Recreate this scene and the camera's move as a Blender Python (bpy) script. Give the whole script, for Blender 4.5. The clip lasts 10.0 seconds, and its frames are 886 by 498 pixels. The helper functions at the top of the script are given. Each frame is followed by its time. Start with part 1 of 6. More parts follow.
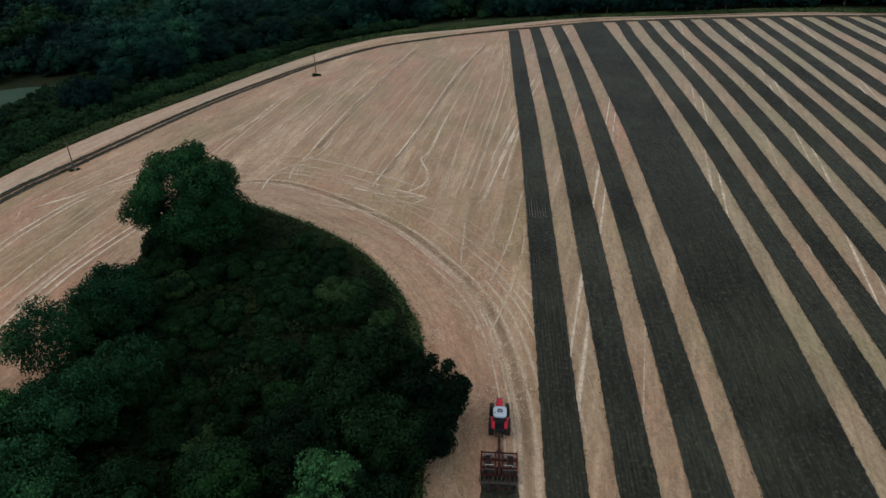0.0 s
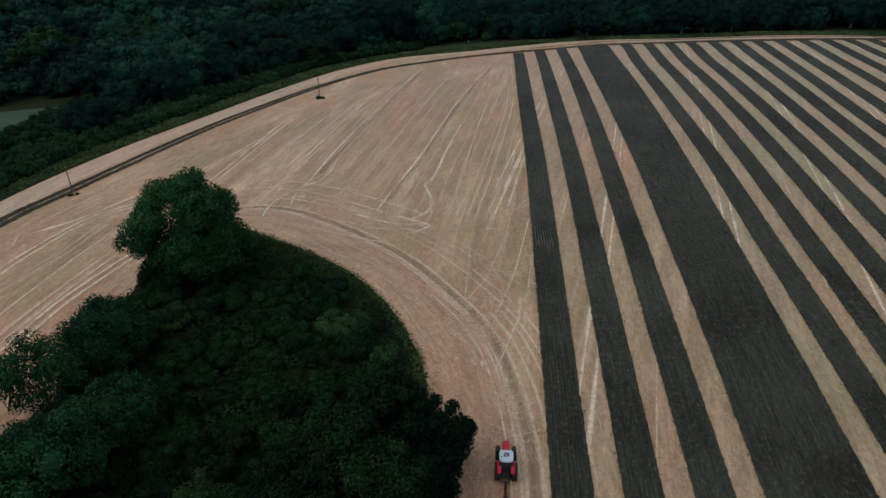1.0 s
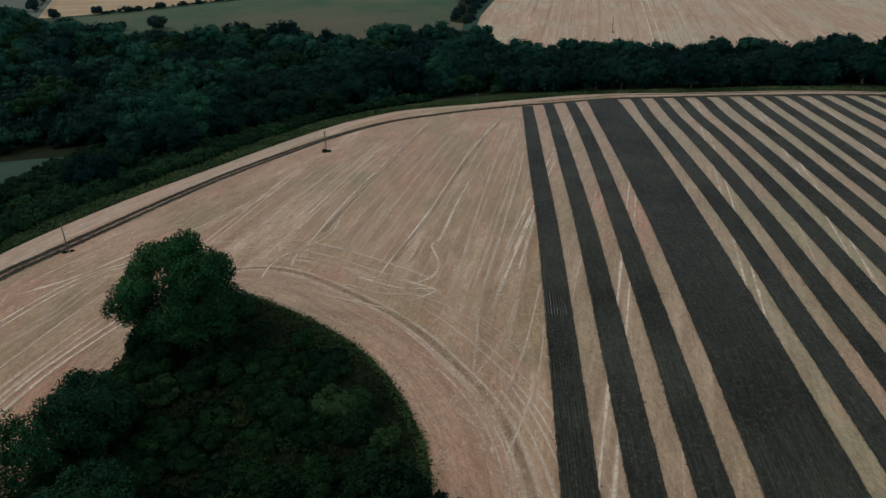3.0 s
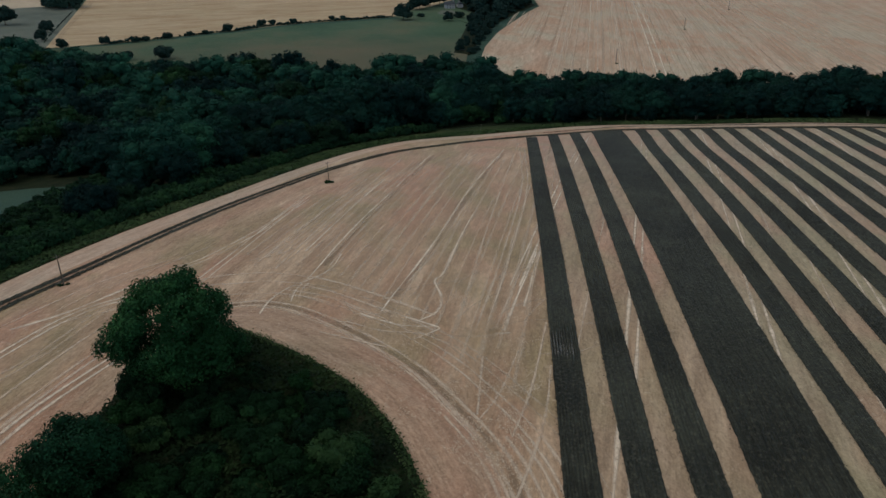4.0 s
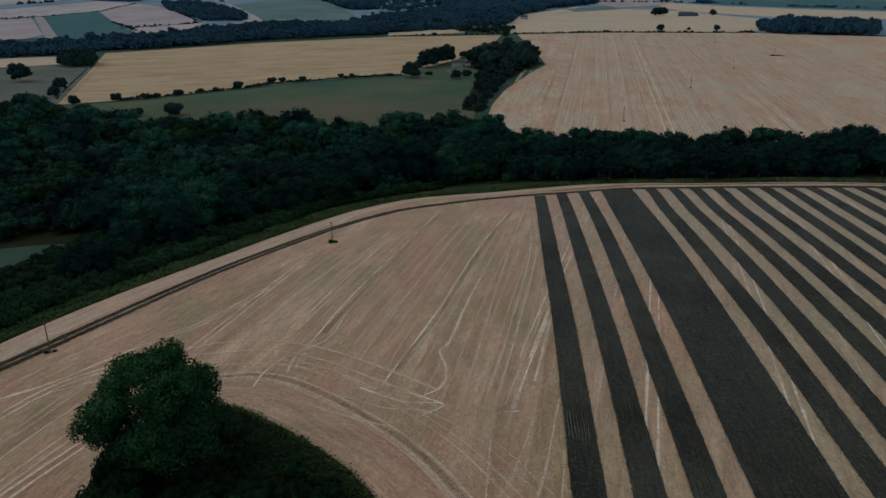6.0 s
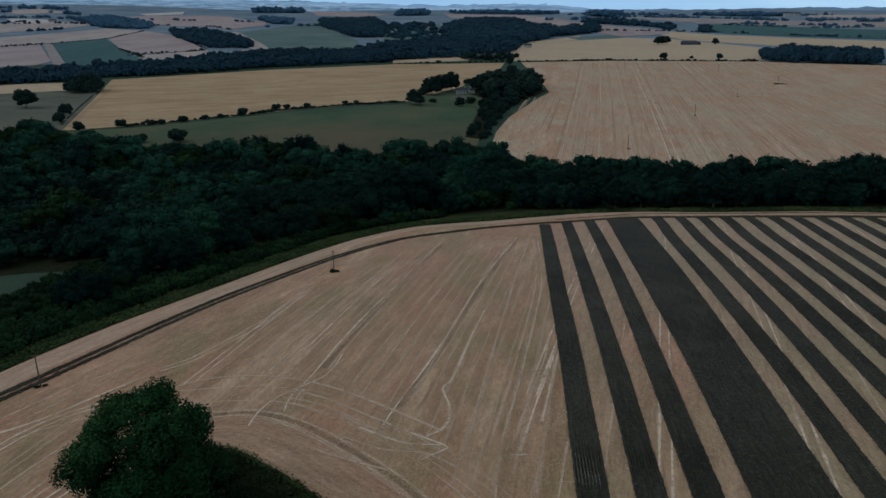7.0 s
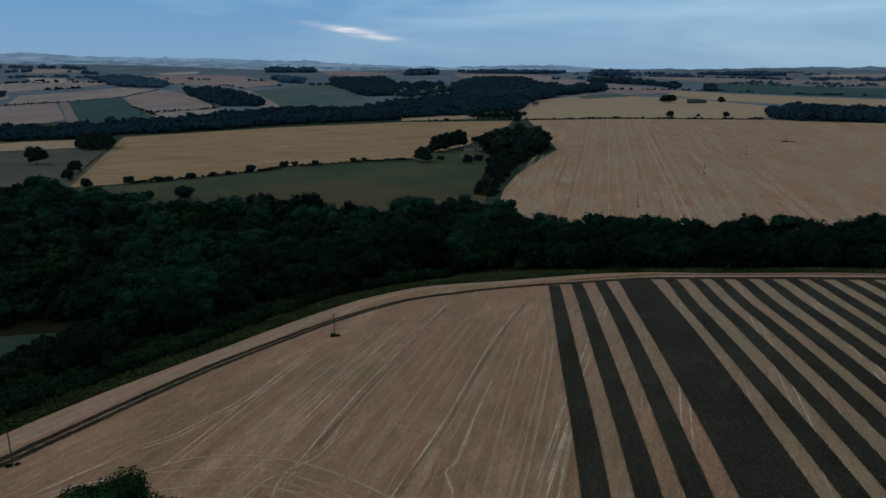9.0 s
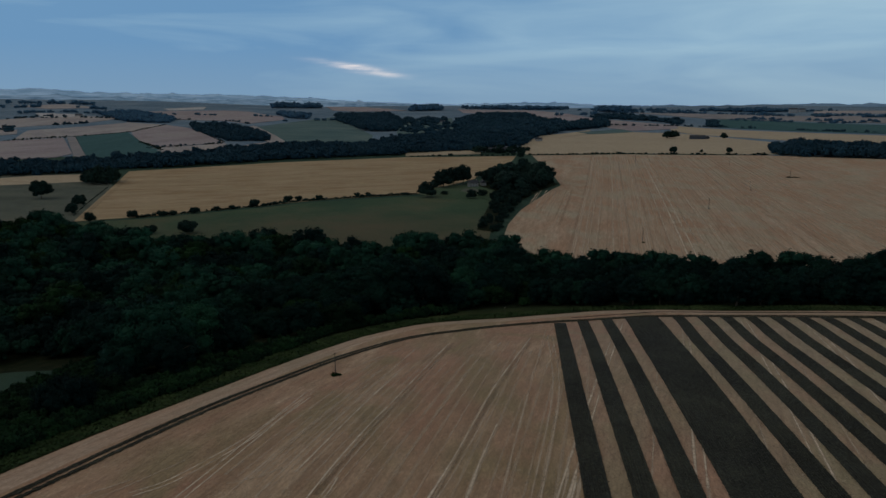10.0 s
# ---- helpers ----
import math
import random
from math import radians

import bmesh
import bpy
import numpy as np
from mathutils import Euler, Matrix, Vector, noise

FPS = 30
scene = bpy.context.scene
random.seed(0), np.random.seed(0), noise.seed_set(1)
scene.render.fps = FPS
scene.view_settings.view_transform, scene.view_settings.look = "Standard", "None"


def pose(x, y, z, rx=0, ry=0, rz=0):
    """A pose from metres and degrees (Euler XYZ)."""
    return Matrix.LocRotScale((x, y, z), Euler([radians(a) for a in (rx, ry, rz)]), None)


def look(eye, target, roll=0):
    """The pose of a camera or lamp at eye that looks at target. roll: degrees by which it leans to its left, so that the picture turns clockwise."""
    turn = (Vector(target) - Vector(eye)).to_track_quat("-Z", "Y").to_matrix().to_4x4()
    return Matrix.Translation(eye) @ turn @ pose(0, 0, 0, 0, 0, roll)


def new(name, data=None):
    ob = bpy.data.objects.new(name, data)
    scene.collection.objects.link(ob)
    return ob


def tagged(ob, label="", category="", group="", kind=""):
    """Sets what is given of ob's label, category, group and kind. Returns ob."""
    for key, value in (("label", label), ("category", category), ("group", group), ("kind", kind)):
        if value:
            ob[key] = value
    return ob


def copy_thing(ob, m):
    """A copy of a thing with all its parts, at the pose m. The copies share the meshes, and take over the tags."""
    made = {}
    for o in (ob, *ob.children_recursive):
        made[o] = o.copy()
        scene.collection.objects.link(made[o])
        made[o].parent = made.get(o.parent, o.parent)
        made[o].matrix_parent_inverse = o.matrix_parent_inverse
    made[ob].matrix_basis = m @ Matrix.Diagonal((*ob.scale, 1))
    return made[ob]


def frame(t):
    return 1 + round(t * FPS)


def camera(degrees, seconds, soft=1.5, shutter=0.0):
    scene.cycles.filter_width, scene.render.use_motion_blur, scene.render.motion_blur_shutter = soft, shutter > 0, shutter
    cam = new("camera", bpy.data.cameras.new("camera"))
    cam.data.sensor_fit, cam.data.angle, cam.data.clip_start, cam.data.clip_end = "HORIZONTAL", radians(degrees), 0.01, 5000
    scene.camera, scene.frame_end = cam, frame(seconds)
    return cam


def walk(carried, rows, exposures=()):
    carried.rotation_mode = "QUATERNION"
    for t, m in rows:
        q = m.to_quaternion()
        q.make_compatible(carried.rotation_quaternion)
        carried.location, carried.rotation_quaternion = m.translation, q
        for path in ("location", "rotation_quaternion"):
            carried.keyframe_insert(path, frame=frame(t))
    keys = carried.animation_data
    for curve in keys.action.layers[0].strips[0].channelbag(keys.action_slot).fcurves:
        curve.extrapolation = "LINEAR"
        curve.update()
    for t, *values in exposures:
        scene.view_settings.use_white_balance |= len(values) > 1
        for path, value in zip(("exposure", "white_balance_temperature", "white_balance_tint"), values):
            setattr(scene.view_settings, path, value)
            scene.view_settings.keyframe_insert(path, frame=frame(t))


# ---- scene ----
cam = camera(64.4, 10.0)
PATH = [
    (0, (-0.158, -0.097, 61.43), (-0.337, 1.59, 60.371), -0.7),
    (0.5, (-0.402, 1.867, 61.429), (-0.587, 3.569, 60.396), -0.7),
    (1, (-0.623, 3.857, 61.432), (-0.815, 5.57, 60.418), -0.7),
    (1.5, (-0.854, 5.859, 61.44), (-1.053, 7.583, 60.446), -0.6),
    (2, (-1.117, 7.81, 61.437), (-1.321, 9.552, 60.475), -0.5),
    (2.5, (-1.353, 9.744, 61.424), (-1.563, 11.501, 60.492), -0.5),
    (4, (-2.022, 15.602, 61.308), (-2.252, 17.408, 60.479), -0.3),
    (4.5, (-2.166, 17.518, 61.269), (-2.403, 19.338, 60.475), -0.3),
    (5, (-2.3, 19.371, 61.229), (-2.545, 21.205, 60.47), -0.3),
    (5.5, (-2.478, 21.398, 61.183), (-2.729, 23.245, 60.459), -0.3),
    (7, (-3.494, 28.173, 61.072), (-3.763, 30.055, 60.451), -0.1),
    (7.5, (-3.685, 30.528, 61.04), (-3.961, 32.42, 60.454), -0.1),
    (8, (-3.734, 32.949, 60.999), (-4.017, 34.852, 60.451), -0.1),
    (8.5, (-3.811, 35.379, 60.968), (-4.103, 37.291, 60.458), -0.1),
    (9, (-4.007, 37.662, 60.96), (-4.305, 39.583, 60.489), -0.1),
    (9.5, (-4.327, 39.756, 60.969), (-4.631, 41.685, 60.535), -0.0),
    (10, (-4.735, 41.766, 60.985), (-5.046, 43.705, 60.609), 0.0),
]
walk(cam, [(t, look(eye, target, roll)) for t, eye, target, roll in PATH],
     [(0.0, -0.0, 6380, 10), (2.5, -0.15, 6320, 10), (4.5, -0.33, 6220, 10), (6.0, -0.60, 6200, 10), (7.5, -0.9, 6150, 10), (9.0, -1.3, 6420, 10), (10.0, -1.48, 6610, 10)])

# ---- world and light ----
SUN_ELEVATION, SUN_TURN = 42.0, 262.0
world = bpy.data.worlds.new("dusk_sky")
scene.world = world
world.use_nodes = True
wn, wl = world.node_tree.nodes, world.node_tree.links
wn.clear()
sky = wn.new("ShaderNodeTexSky")
sky.sky_type, sky.sun_disc = "NISHITA", False
sky.sun_elevation, sky.sun_rotation = radians(SUN_ELEVATION), radians(SUN_TURN)
sky.air_density, sky.dust_density, sky.ozone_density = 1.4, 2.0, 2.0
place = wn.new("ShaderNodeTexCoord")
# a layer of stratus: long streaks that close up towards the horizon, paler to the east
flat = wn.new("ShaderNodeMapping")
flat.inputs["Scale"].default_value = (2.2, 1.6, 15.0)
streaks = wn.new("ShaderNodeTexNoise")
streaks.inputs["Scale"].default_value, streaks.inputs["Detail"].default_value = 1.4, 5.0
streaks.inputs["Distortion"].default_value = 0.6
way = wn.new("ShaderNodeSeparateXYZ")
wl.new(place.outputs["Generated"], way.inputs["Vector"])


def sky_math(op, a, b):
    m = wn.new("ShaderNodeMath")
    m.operation = op
    for sock, v in zip(m.inputs, (a, b)):
        if isinstance(v, (int, float)):
            sock.default_value = v
        else:
            wl.new(v, sock)
    return m.outputs["Value"]


across = sky_math("MULTIPLY_ADD", way.outputs["X"], 0.75)
across.node.inputs[2].default_value = 0.32
grain = sky_math("MULTIPLY", sky_math("SUBTRACT", streaks.outputs["Fac"], 0.5), 1.4)
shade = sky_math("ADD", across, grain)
cover = wn.new("ShaderNodeValToRGB")
cover.color_ramp.elements[0].position, cover.color_ramp.elements[1].position = 0.0, 0.85
cover.color_ramp.elements[0].color = (0.37, 0.71, 0.94, 1)
cover.color_ramp.elements[1].color = (0.96, 1.30, 1.25, 1)
# a gap in the cloud over the hills, with the last light behind it
du = sky_math("DIVIDE", sky_math("ADD", way.outputs["X"], 0.268), 0.042)
line = sky_math("MULTIPLY_ADD", way.outputs["X"], -0.167)
line.node.inputs[2].default_value = 0.0165
dv = sky_math("DIVIDE", sky_math("SUBTRACT", way.outputs["Z"], line), 0.0046)
near_gap = sky_math("POWER", 2.718, sky_math("MULTIPLY", sky_math("ADD", sky_math("MULTIPLY", du, du), sky_math("MULTIPLY", dv, dv)), -1.0))
wisps = wn.new("ShaderNodeTexNoise")
wisps.inputs["Scale"].default_value, wisps.inputs["Detail"].default_value = 9.0, 6.0
wisp_map = wn.new("ShaderNodeMapping")
wisp_map.inputs["Scale"].default_value = (1.6, 1.0, 16.0)
wl.new(place.outputs["Generated"], wisp_map.inputs["Vector"])
wl.new(wisp_map.outputs["Vector"], wisps.inputs["Vector"])
torn = wn.new("ShaderNodeMapRange")
torn.inputs["From Min"].default_value, torn.inputs["From Max"].default_value = 0.42, 0.72
wl.new(wisps.outputs["Fac"], torn.inputs["Value"])
gap_light = sky_math("MULTIPLY", near_gap, sky_math("ADD", sky_math("MULTIPLY", torn.outputs["Result"], 1.0), 0.18))
lit = wn.new("ShaderNodeMix")
lit.data_type = "RGBA"
lit.inputs["B"].default_value = (3.5, 3.0, 2.75, 1)
wl.new(gap_light, lit.inputs["Factor"])
# thin grey-violet murk low down
murk = wn.new("ShaderNodeMapRange")
murk.inputs["From Min"].default_value, murk.inputs["From Max"].default_value = 0.09, 0.0
murk.inputs["To Max"].default_value = 0.65
wl.new(way.outputs["Z"], murk.inputs["Value"])
low = wn.new("ShaderNodeMix")
low.data_type = "RGBA"
low.inputs["B"].default_value = (0.69, 1.02, 1.34, 1)
gain = wn.new("ShaderNodeMix")
gain.data_type, gain.blend_type = "RGBA", "MULTIPLY"
gain.inputs["Factor"].default_value = 1.0
gain.inputs["B"].default_value = (1.06, 1.19, 1.54, 1)

# the cloud is greyer and thicker overhead
height = wn.new("ShaderNodeSeparateXYZ")
wl.new(place.outputs["Generated"], height.inputs["Vector"])
rise = wn.new("ShaderNodeMapRange")
rise.interpolation_type = "SMOOTHSTEP"
rise.inputs["From Min"].default_value, rise.inputs["From Max"].default_value = 0.17, 0.34
wl.new(height.outputs["Z"], rise.inputs["Value"])
overhead = wn.new("ShaderNodeMix")
overhead.data_type = "RGBA"
overhead.inputs["B"].default_value = (0.50, 0.50, 0.49, 1)
wl.new(rise.outputs["Result"], overhead.inputs["Factor"])
wl.new(lit.outputs["Result"], overhead.inputs["A"])
clouds = wn.new("ShaderNodeMix")
clouds.data_type = "RGBA"
clouds.inputs["Factor"].default_value = 0.95
sky_gain = wn.new("ShaderNodeVectorMath")
sky_gain.operation = "SCALE"
sky_gain.inputs["Scale"].default_value = 0.1
ground_bg = wn.new("ShaderNodeBackground")
ground_bg.inputs["Strength"].default_value = 1.0
wout = wn.new("ShaderNodeOutputWorld")
wl.new(place.outputs["Generated"], flat.inputs["Vector"])
wl.new(flat.outputs["Vector"], streaks.inputs["Vector"])
wl.new(shade, cover.inputs["Fac"])
wl.new(cover.outputs["Color"], gain.inputs["A"])
wl.new(murk.outputs["Result"], low.inputs["Factor"])
wl.new(gain.outputs["Result"], low.inputs["A"])
wl.new(low.outputs["Result"], lit.inputs["A"])
wl.new(sky.outputs["Color"], sky_gain.inputs[0])
wl.new(sky_gain.outputs["Vector"], clouds.inputs["A"])
wl.new(overhead.outputs["Result"], clouds.inputs["B"])
wl.new(clouds.outputs["Result"], ground_bg.inputs["Color"])
wl.new(ground_bg.outputs["Background"], wout.inputs["Surface"])

sun_data = bpy.data.lights.new("sun", "SUN")
sun_data.energy, sun_data.angle, sun_data.color = 1.2, radians(60), (1.0, 0.93, 0.84)
sun = new("sun", sun_data)
sun.matrix_world = look((300 * math.sin(radians(SUN_TURN)) * math.cos(radians(SUN_ELEVATION)),
                         300 * math.cos(radians(SUN_TURN)) * math.cos(radians(SUN_ELEVATION)),
                         300 * math.sin(radians(SUN_ELEVATION))), (0, 0, 0))


# ---- materials ----
def material(name, rough=0.9, metal=0.0):
    m = bpy.data.materials.new(name)
    m.use_nodes = True
    n = m.node_tree.nodes
    b = n["Principled BSDF"]
    b.inputs["Roughness"].default_value, b.inputs["Metallic"].default_value = rough, metal
    b.inputs["Specular IOR Level"].default_value = 0.2 if metal == 0 else 0.5
    return m, n, m.node_tree.links, b


def noise_node(n, l, vec, scale, detail=4.0, rough=0.55, distortion=0.0):
    t = n.new("ShaderNodeTexNoise")
    t.inputs["Scale"].default_value, t.inputs["Detail"].default_value = scale, detail
    t.inputs["Roughness"].default_value, t.inputs["Distortion"].default_value = rough, distortion
    l.new(vec, t.inputs["Vector"])
    return t.outputs["Fac"]


def ramp_node(n, l, fac, stops):
    r = n.new("ShaderNodeValToRGB")
    e = r.color_ramp.elements
    while len(e) < len(stops):
        e.new(0.5)
    for el, (p, c) in zip(e, stops):
        el.position, el.color = p, (*c, 1)
    l.new(fac, r.inputs["Fac"])
    return r.outputs["Color"]


def mix_node(n, l, fac, a, b, blend="MIX"):
    m = n.new("ShaderNodeMix")
    m.data_type, m.blend_type = "RGBA", blend
    for sock, v in ((m.inputs["Factor"], fac), (m.inputs["A"], a), (m.inputs["B"], b)):
        if isinstance(v, float):
            sock.default_value = v
        elif isinstance(v, tuple):
            sock.default_value = (*v, 1)
        else:
            l.new(v, sock)
    return m.outputs["Result"]


def mapped(n, l, turn=0.0, scale=(1, 1, 1), uv=False):
    tc = n.new("ShaderNodeTexCoord")
    mp = n.new("ShaderNodeMapping")
    mp.vector_type = "TEXTURE"
    mp.inputs["Rotation"].default_value = (0, 0, radians(turn))
    mp.inputs["Scale"].default_value = scale
    l.new(tc.outputs["UV" if uv else "Object"], mp.inputs["Vector"])
    return mp.outputs["Vector"]


def bump_node(n, l, height, bsdf, strength, distance):
    b = n.new("ShaderNodeBump")
    b.inputs["Strength"].default_value, b.inputs["Distance"].default_value = strength, distance
    l.new(height, b.inputs["Height"])
    l.new(b.outputs["Normal"], bsdf.inputs["Normal"])


def plain(name, colour, rough=0.6, metal=0.0, wear=0.25, scale=6.0):
    """Paint, metal or rubber with soft stains and fine grain."""
    m, n, l, b = material(name, rough, metal)
    v = mapped(n, l)
    dark = tuple(c * (1 - wear) for c in colour)
    c = mix_node(n, l, noise_node(n, l, v, scale), dark, colour)
    c = mix_node(n, l, noise_node(n, l, v, scale * 9, 2.0), c, tuple(min(1, x * 1.12) for x in colour))
    l.new(c, b.inputs["Base Color"])
    return m


def crop_field(name, base, pale, dark, turn, swath=7.0, uv=False, patches=None, flecks=0.0, bump=0.5, sheen=0.08):
    """A cut or standing crop: swaths along the direction of work, patches of soil and weed, loose straw."""
    m, n, l, b = material(name, 0.95)
    b.inputs["Specular IOR Level"].default_value = 0.08
    broad = mapped(n, l, turn, (swath, swath * 16, swath), uv)
    fine = mapped(n, l, turn, (0.7, 14.0, 1.0), uv)
    spots = mapped(n, l, turn, (1, 1, 1), uv)
    long_spots = mapped(n, l, turn, (1, 4.5, 1), uv)
    c = ramp_node(n, l, noise_node(n, l, broad, 1.0, 3.0, 0.6), ((0.26, dark), (0.5, base), (0.76, pale)))
    if patches:
        red, green = patches
        size = 0.3 if swath == 40.0 else 1.0
        c = mix_node(n, l, ramp_node(n, l, noise_node(n, l, long_spots, 0.05 * size, 3.0, 0.6, 0.5), ((0.42, (0, 0, 0)), (0.60, (1, 1, 1)))), c, red)
        c = mix_node(n, l, ramp_node(n, l, noise_node(n, l, mapped(n, l, turn + 17, (1, 2.2, 1), uv), 0.04 * size, 3.5, 0.6, 0.6), ((0.46, (0, 0, 0)), (0.62, (0.95, 0.95, 0.95)))), c, green)
    f = ramp_node(n, l, noise_node(n, l, fine, 1.0, 4.0, 0.65), ((0.3, (0.86, 0.85, 0.84)), (0.72, (1.13, 1.13, 1.12))))
    c = mix_node(n, l, 1.0, c, f, "MULTIPLY")
    rows = noise_node(n, l, mapped(n, l, turn, (2.6, 46.0, 1.0), uv), 1.0, 3.0, 0.6)
    c = mix_node(n, l, 1.0, c, ramp_node(n, l, rows, ((0.34, (0.93, 0.925, 0.92)), (0.66, (1.07, 1.065, 1.06)))), "MULTIPLY")
    mid = noise_node(n, l, long_spots, 0.42, 6.0, 0.75, 0.8)
    c = mix_node(n, l, 1.0, c, ramp_node(n, l, mid, ((0.32, (0.82, 0.80, 0.78)), (0.66, (1.15, 1.15, 1.15)))), "MULTIPLY")
    g = noise_node(n, l, spots, 2.6, 5.0, 0.7)
    c = mix_node(n, l, 1.0, c, ramp_node(n, l, g, ((0.3, (0.80, 0.80, 0.80)), (0.7, (1.17, 1.17, 1.17)))), "MULTIPLY")
    if flecks:
        # upright straw catches the sky where it is seen aslant
        b.inputs["Sheen Weight"].default_value = sheen
        b.inputs["Sheen Roughness"].default_value = 0.5
        s = noise_node(n, l, mapped(n, l, turn - 30, (1, 1.7, 1), uv), 1.15, 5.0, 0.8, 1.0)
        area = ramp_node(n, l, noise_node(n, l, spots, 0.06, 3.0), ((0.40, (0.3, 0.3, 0.3)), (0.60, (1, 1, 1))))
        k = mix_node(n, l, 1.0, ramp_node(n, l, s, ((0.57, (0, 0, 0)), (0.68, (flecks, flecks, flecks)))), area, "MULTIPLY")
        c = mix_node(n, l, k, c, (0.66, 0.55, 0.43))
        # short bits of straw and bare crumbs of earth between them
        bits = noise_node(n, l, mapped(n, l, turn + 12, (0.55, 1.6, 1), uv), 1.0, 4.0, 0.75)
        c = mix_node(n, l, 1.0, c, ramp_node(n, l, bits, ((0.30, (0.74, 0.73, 0.72)), (0.5, (1, 1, 1)), (0.70, (1.25, 1.25, 1.24)))), "MULTIPLY")
    l.new(c, b.inputs["Base Color"])
    bump_node(n, l, g, b, bump, 0.15)
    return m


STRAW, STRAW_PALE, STRAW_DARK = (0.382, 0.265, 0.175), (0.545, 0.412, 0.290), (0.270, 0.172, 0.107)
m_stubble = crop_field("stubble", STRAW, STRAW_PALE, STRAW_DARK, -4.5, 5.0, patches=((0.375, 0.226, 0.150), (0.288, 0.220, 0.128)), flecks=0.6)
m_stubble_grey = crop_field("grey_stubble", (0.344, 0.250, 0.169), (0.431, 0.326, 0.227), (0.276, 0.196, 0.131), -8.7, 2.2, patches=((0.362, 0.219, 0.148), (0.308, 0.238, 0.150)), flecks=0.45, sheen=0.12)
m_stubble_dull = crop_field("dull_stubble", (0.320, 0.252, 0.169), (0.391, 0.317, 0.217), (0.265, 0.203, 0.133), -8.7, 2.2, patches=((0.339, 0.233, 0.154), (0.283, 0.241, 0.148)), flecks=0.45, sheen=0.12)
m_headland = crop_field("headland_stubble", (0.372, 0.258, 0.178), (0.485, 0.36, 0.26), (0.305, 0.20, 0.136), 0.0, 2.2, uv=True, patches=((0.385, 0.232, 0.160), (0.33, 0.262, 0.168)), flecks=0.75)
m_edge_stubble = crop_field("edge_stubble", (0.43, 0.325, 0.245), (0.56, 0.45, 0.355), (0.345, 0.25, 0.182), 0.0, 2.2, uv=True, patches=((0.42, 0.29, 0.212), (0.375, 0.30, 0.22)), flecks=0.75)
m_far_stubble = crop_field("far_stubble", (0.445, 0.333, 0.247), (0.520, 0.408, 0.315), (0.375, 0.269, 0.196), -3.6, 9.0, patches=((0.425, 0.289, 0.206), (0.430, 0.370, 0.283)), bump=0.2)
m_barley = crop_field("ripe_barley", (0.44, 0.342, 0.226), (0.47, 0.37, 0.248), (0.39, 0.30, 0.195), -62.0, 70.0, patches=((0.345, 0.25, 0.152), (0.405, 0.32, 0.205)), bump=0.2)
m_wheat = crop_field("ripe_wheat", (0.454, 0.385, 0.290), (0.487, 0.416, 0.316), (0.409, 0.345, 0.258), 70.0, 40.0, bump=0.1)
# far hillside crops: blue-grey distance haze is mixed into these five colours
m_hazy_pale_field = crop_field("pale_field", (0.369, 0.352, 0.361), (0.418, 0.396, 0.403), (0.319, 0.307, 0.320), 20.0, 40.0, patches=((0.313, 0.295, 0.311), (0.400, 0.372, 0.366)), bump=0.1)
m_hazy_brown_field = crop_field("brown_field", (0.291, 0.283, 0.300), (0.336, 0.321, 0.335), (0.257, 0.248, 0.267), -30.0, 40.0, patches=((0.245, 0.242, 0.260), (0.308, 0.289, 0.291)), bump=0.1)
m_hazy_pink_field = crop_field("hazy_pinkish_field", (0.346, 0.309, 0.334), (0.385, 0.345, 0.366), (0.304, 0.274, 0.301), -20.0, 40.0, patches=((0.304, 0.262, 0.288), (0.360, 0.333, 0.342)), bump=0.1)
m_hazy_bright_field = crop_field("hazy_bright_field", (0.47, 0.475, 0.50), (0.53, 0.525, 0.54), (0.41, 0.415, 0.44), 30.0, 40.0, bump=0.1)
m_hazy_green_field = crop_field("green_field", (0.047, 0.121, 0.132), (0.062, 0.140, 0.147), (0.039, 0.101, 0.113), 10.0, 40.0, bump=0.1)


def grass_material(name, dark, mid, pale, patch=0.03):
    m, n, l, b = material(name, 0.95)
    v = mapped(n, l)
    b.inputs["Specular IOR Level"].default_value = 0.06
    c = ramp_node(n, l, noise_node(n, l, v, patch, 5.0, 0.6), ((0.33, dark), (0.5, mid), (0.7, pale)))
    g = noise_node(n, l, v, 1.7, 6.0, 0.7)
    c = mix_node(n, l, 1.0, c, ramp_node(n, l, g, ((0.3, (0.55, 0.55, 0.55)), (0.7, (1.4, 1.4, 1.4)))), "MULTIPLY")
    l.new(c, b.inputs["Base Color"])
    bump_node(n, l, g, b, 0.7, 0.3)
    return m


m_rough_grass = grass_material("rough_grass", (0.020, 0.034, 0.016), (0.03, 0.046, 0.02), (0.055, 0.066, 0.03))
# grass of the far hills, tinted blue to stand in for haze
m_hazy_downland = grass_material("hazy_downland_grass", (0.110, 0.179, 0.252), (0.145, 0.218, 0.293), (0.204, 0.269, 0.330), 0.006)
# near-black floor for the copse, the valley wood and the farm trees
m_copse_floor = grass_material("copse_floor_dark", (0.010, 0.016, 0.009), (0.015, 0.023, 0.011), (0.028, 0.03, 0.016), 0.2)
m_meadow = grass_material("meadow_grass", (0.047, 0.090, 0.056), (0.066, 0.108, 0.066), (0.104, 0.116, 0.073), 0.011)
# far slope grass, its colour also carries the blue haze
m_hazy_hill_grass = grass_material("hazy_hill_grass", (0.081, 0.144, 0.152), (0.106, 0.174, 0.177), (0.146, 0.206, 0.201), 0.008)
mn, ml, mb = m_meadow.node_tree.nodes, m_meadow.node_tree.links, m_meadow.node_tree.nodes["Principled BSDF"]
spot = mn.new("ShaderNodeVectorMath")
spot.operation = "DISTANCE"
ml.new(mapped(mn, ml, 0.0, (1.5, 1.0, 1.0)), spot.inputs[0])
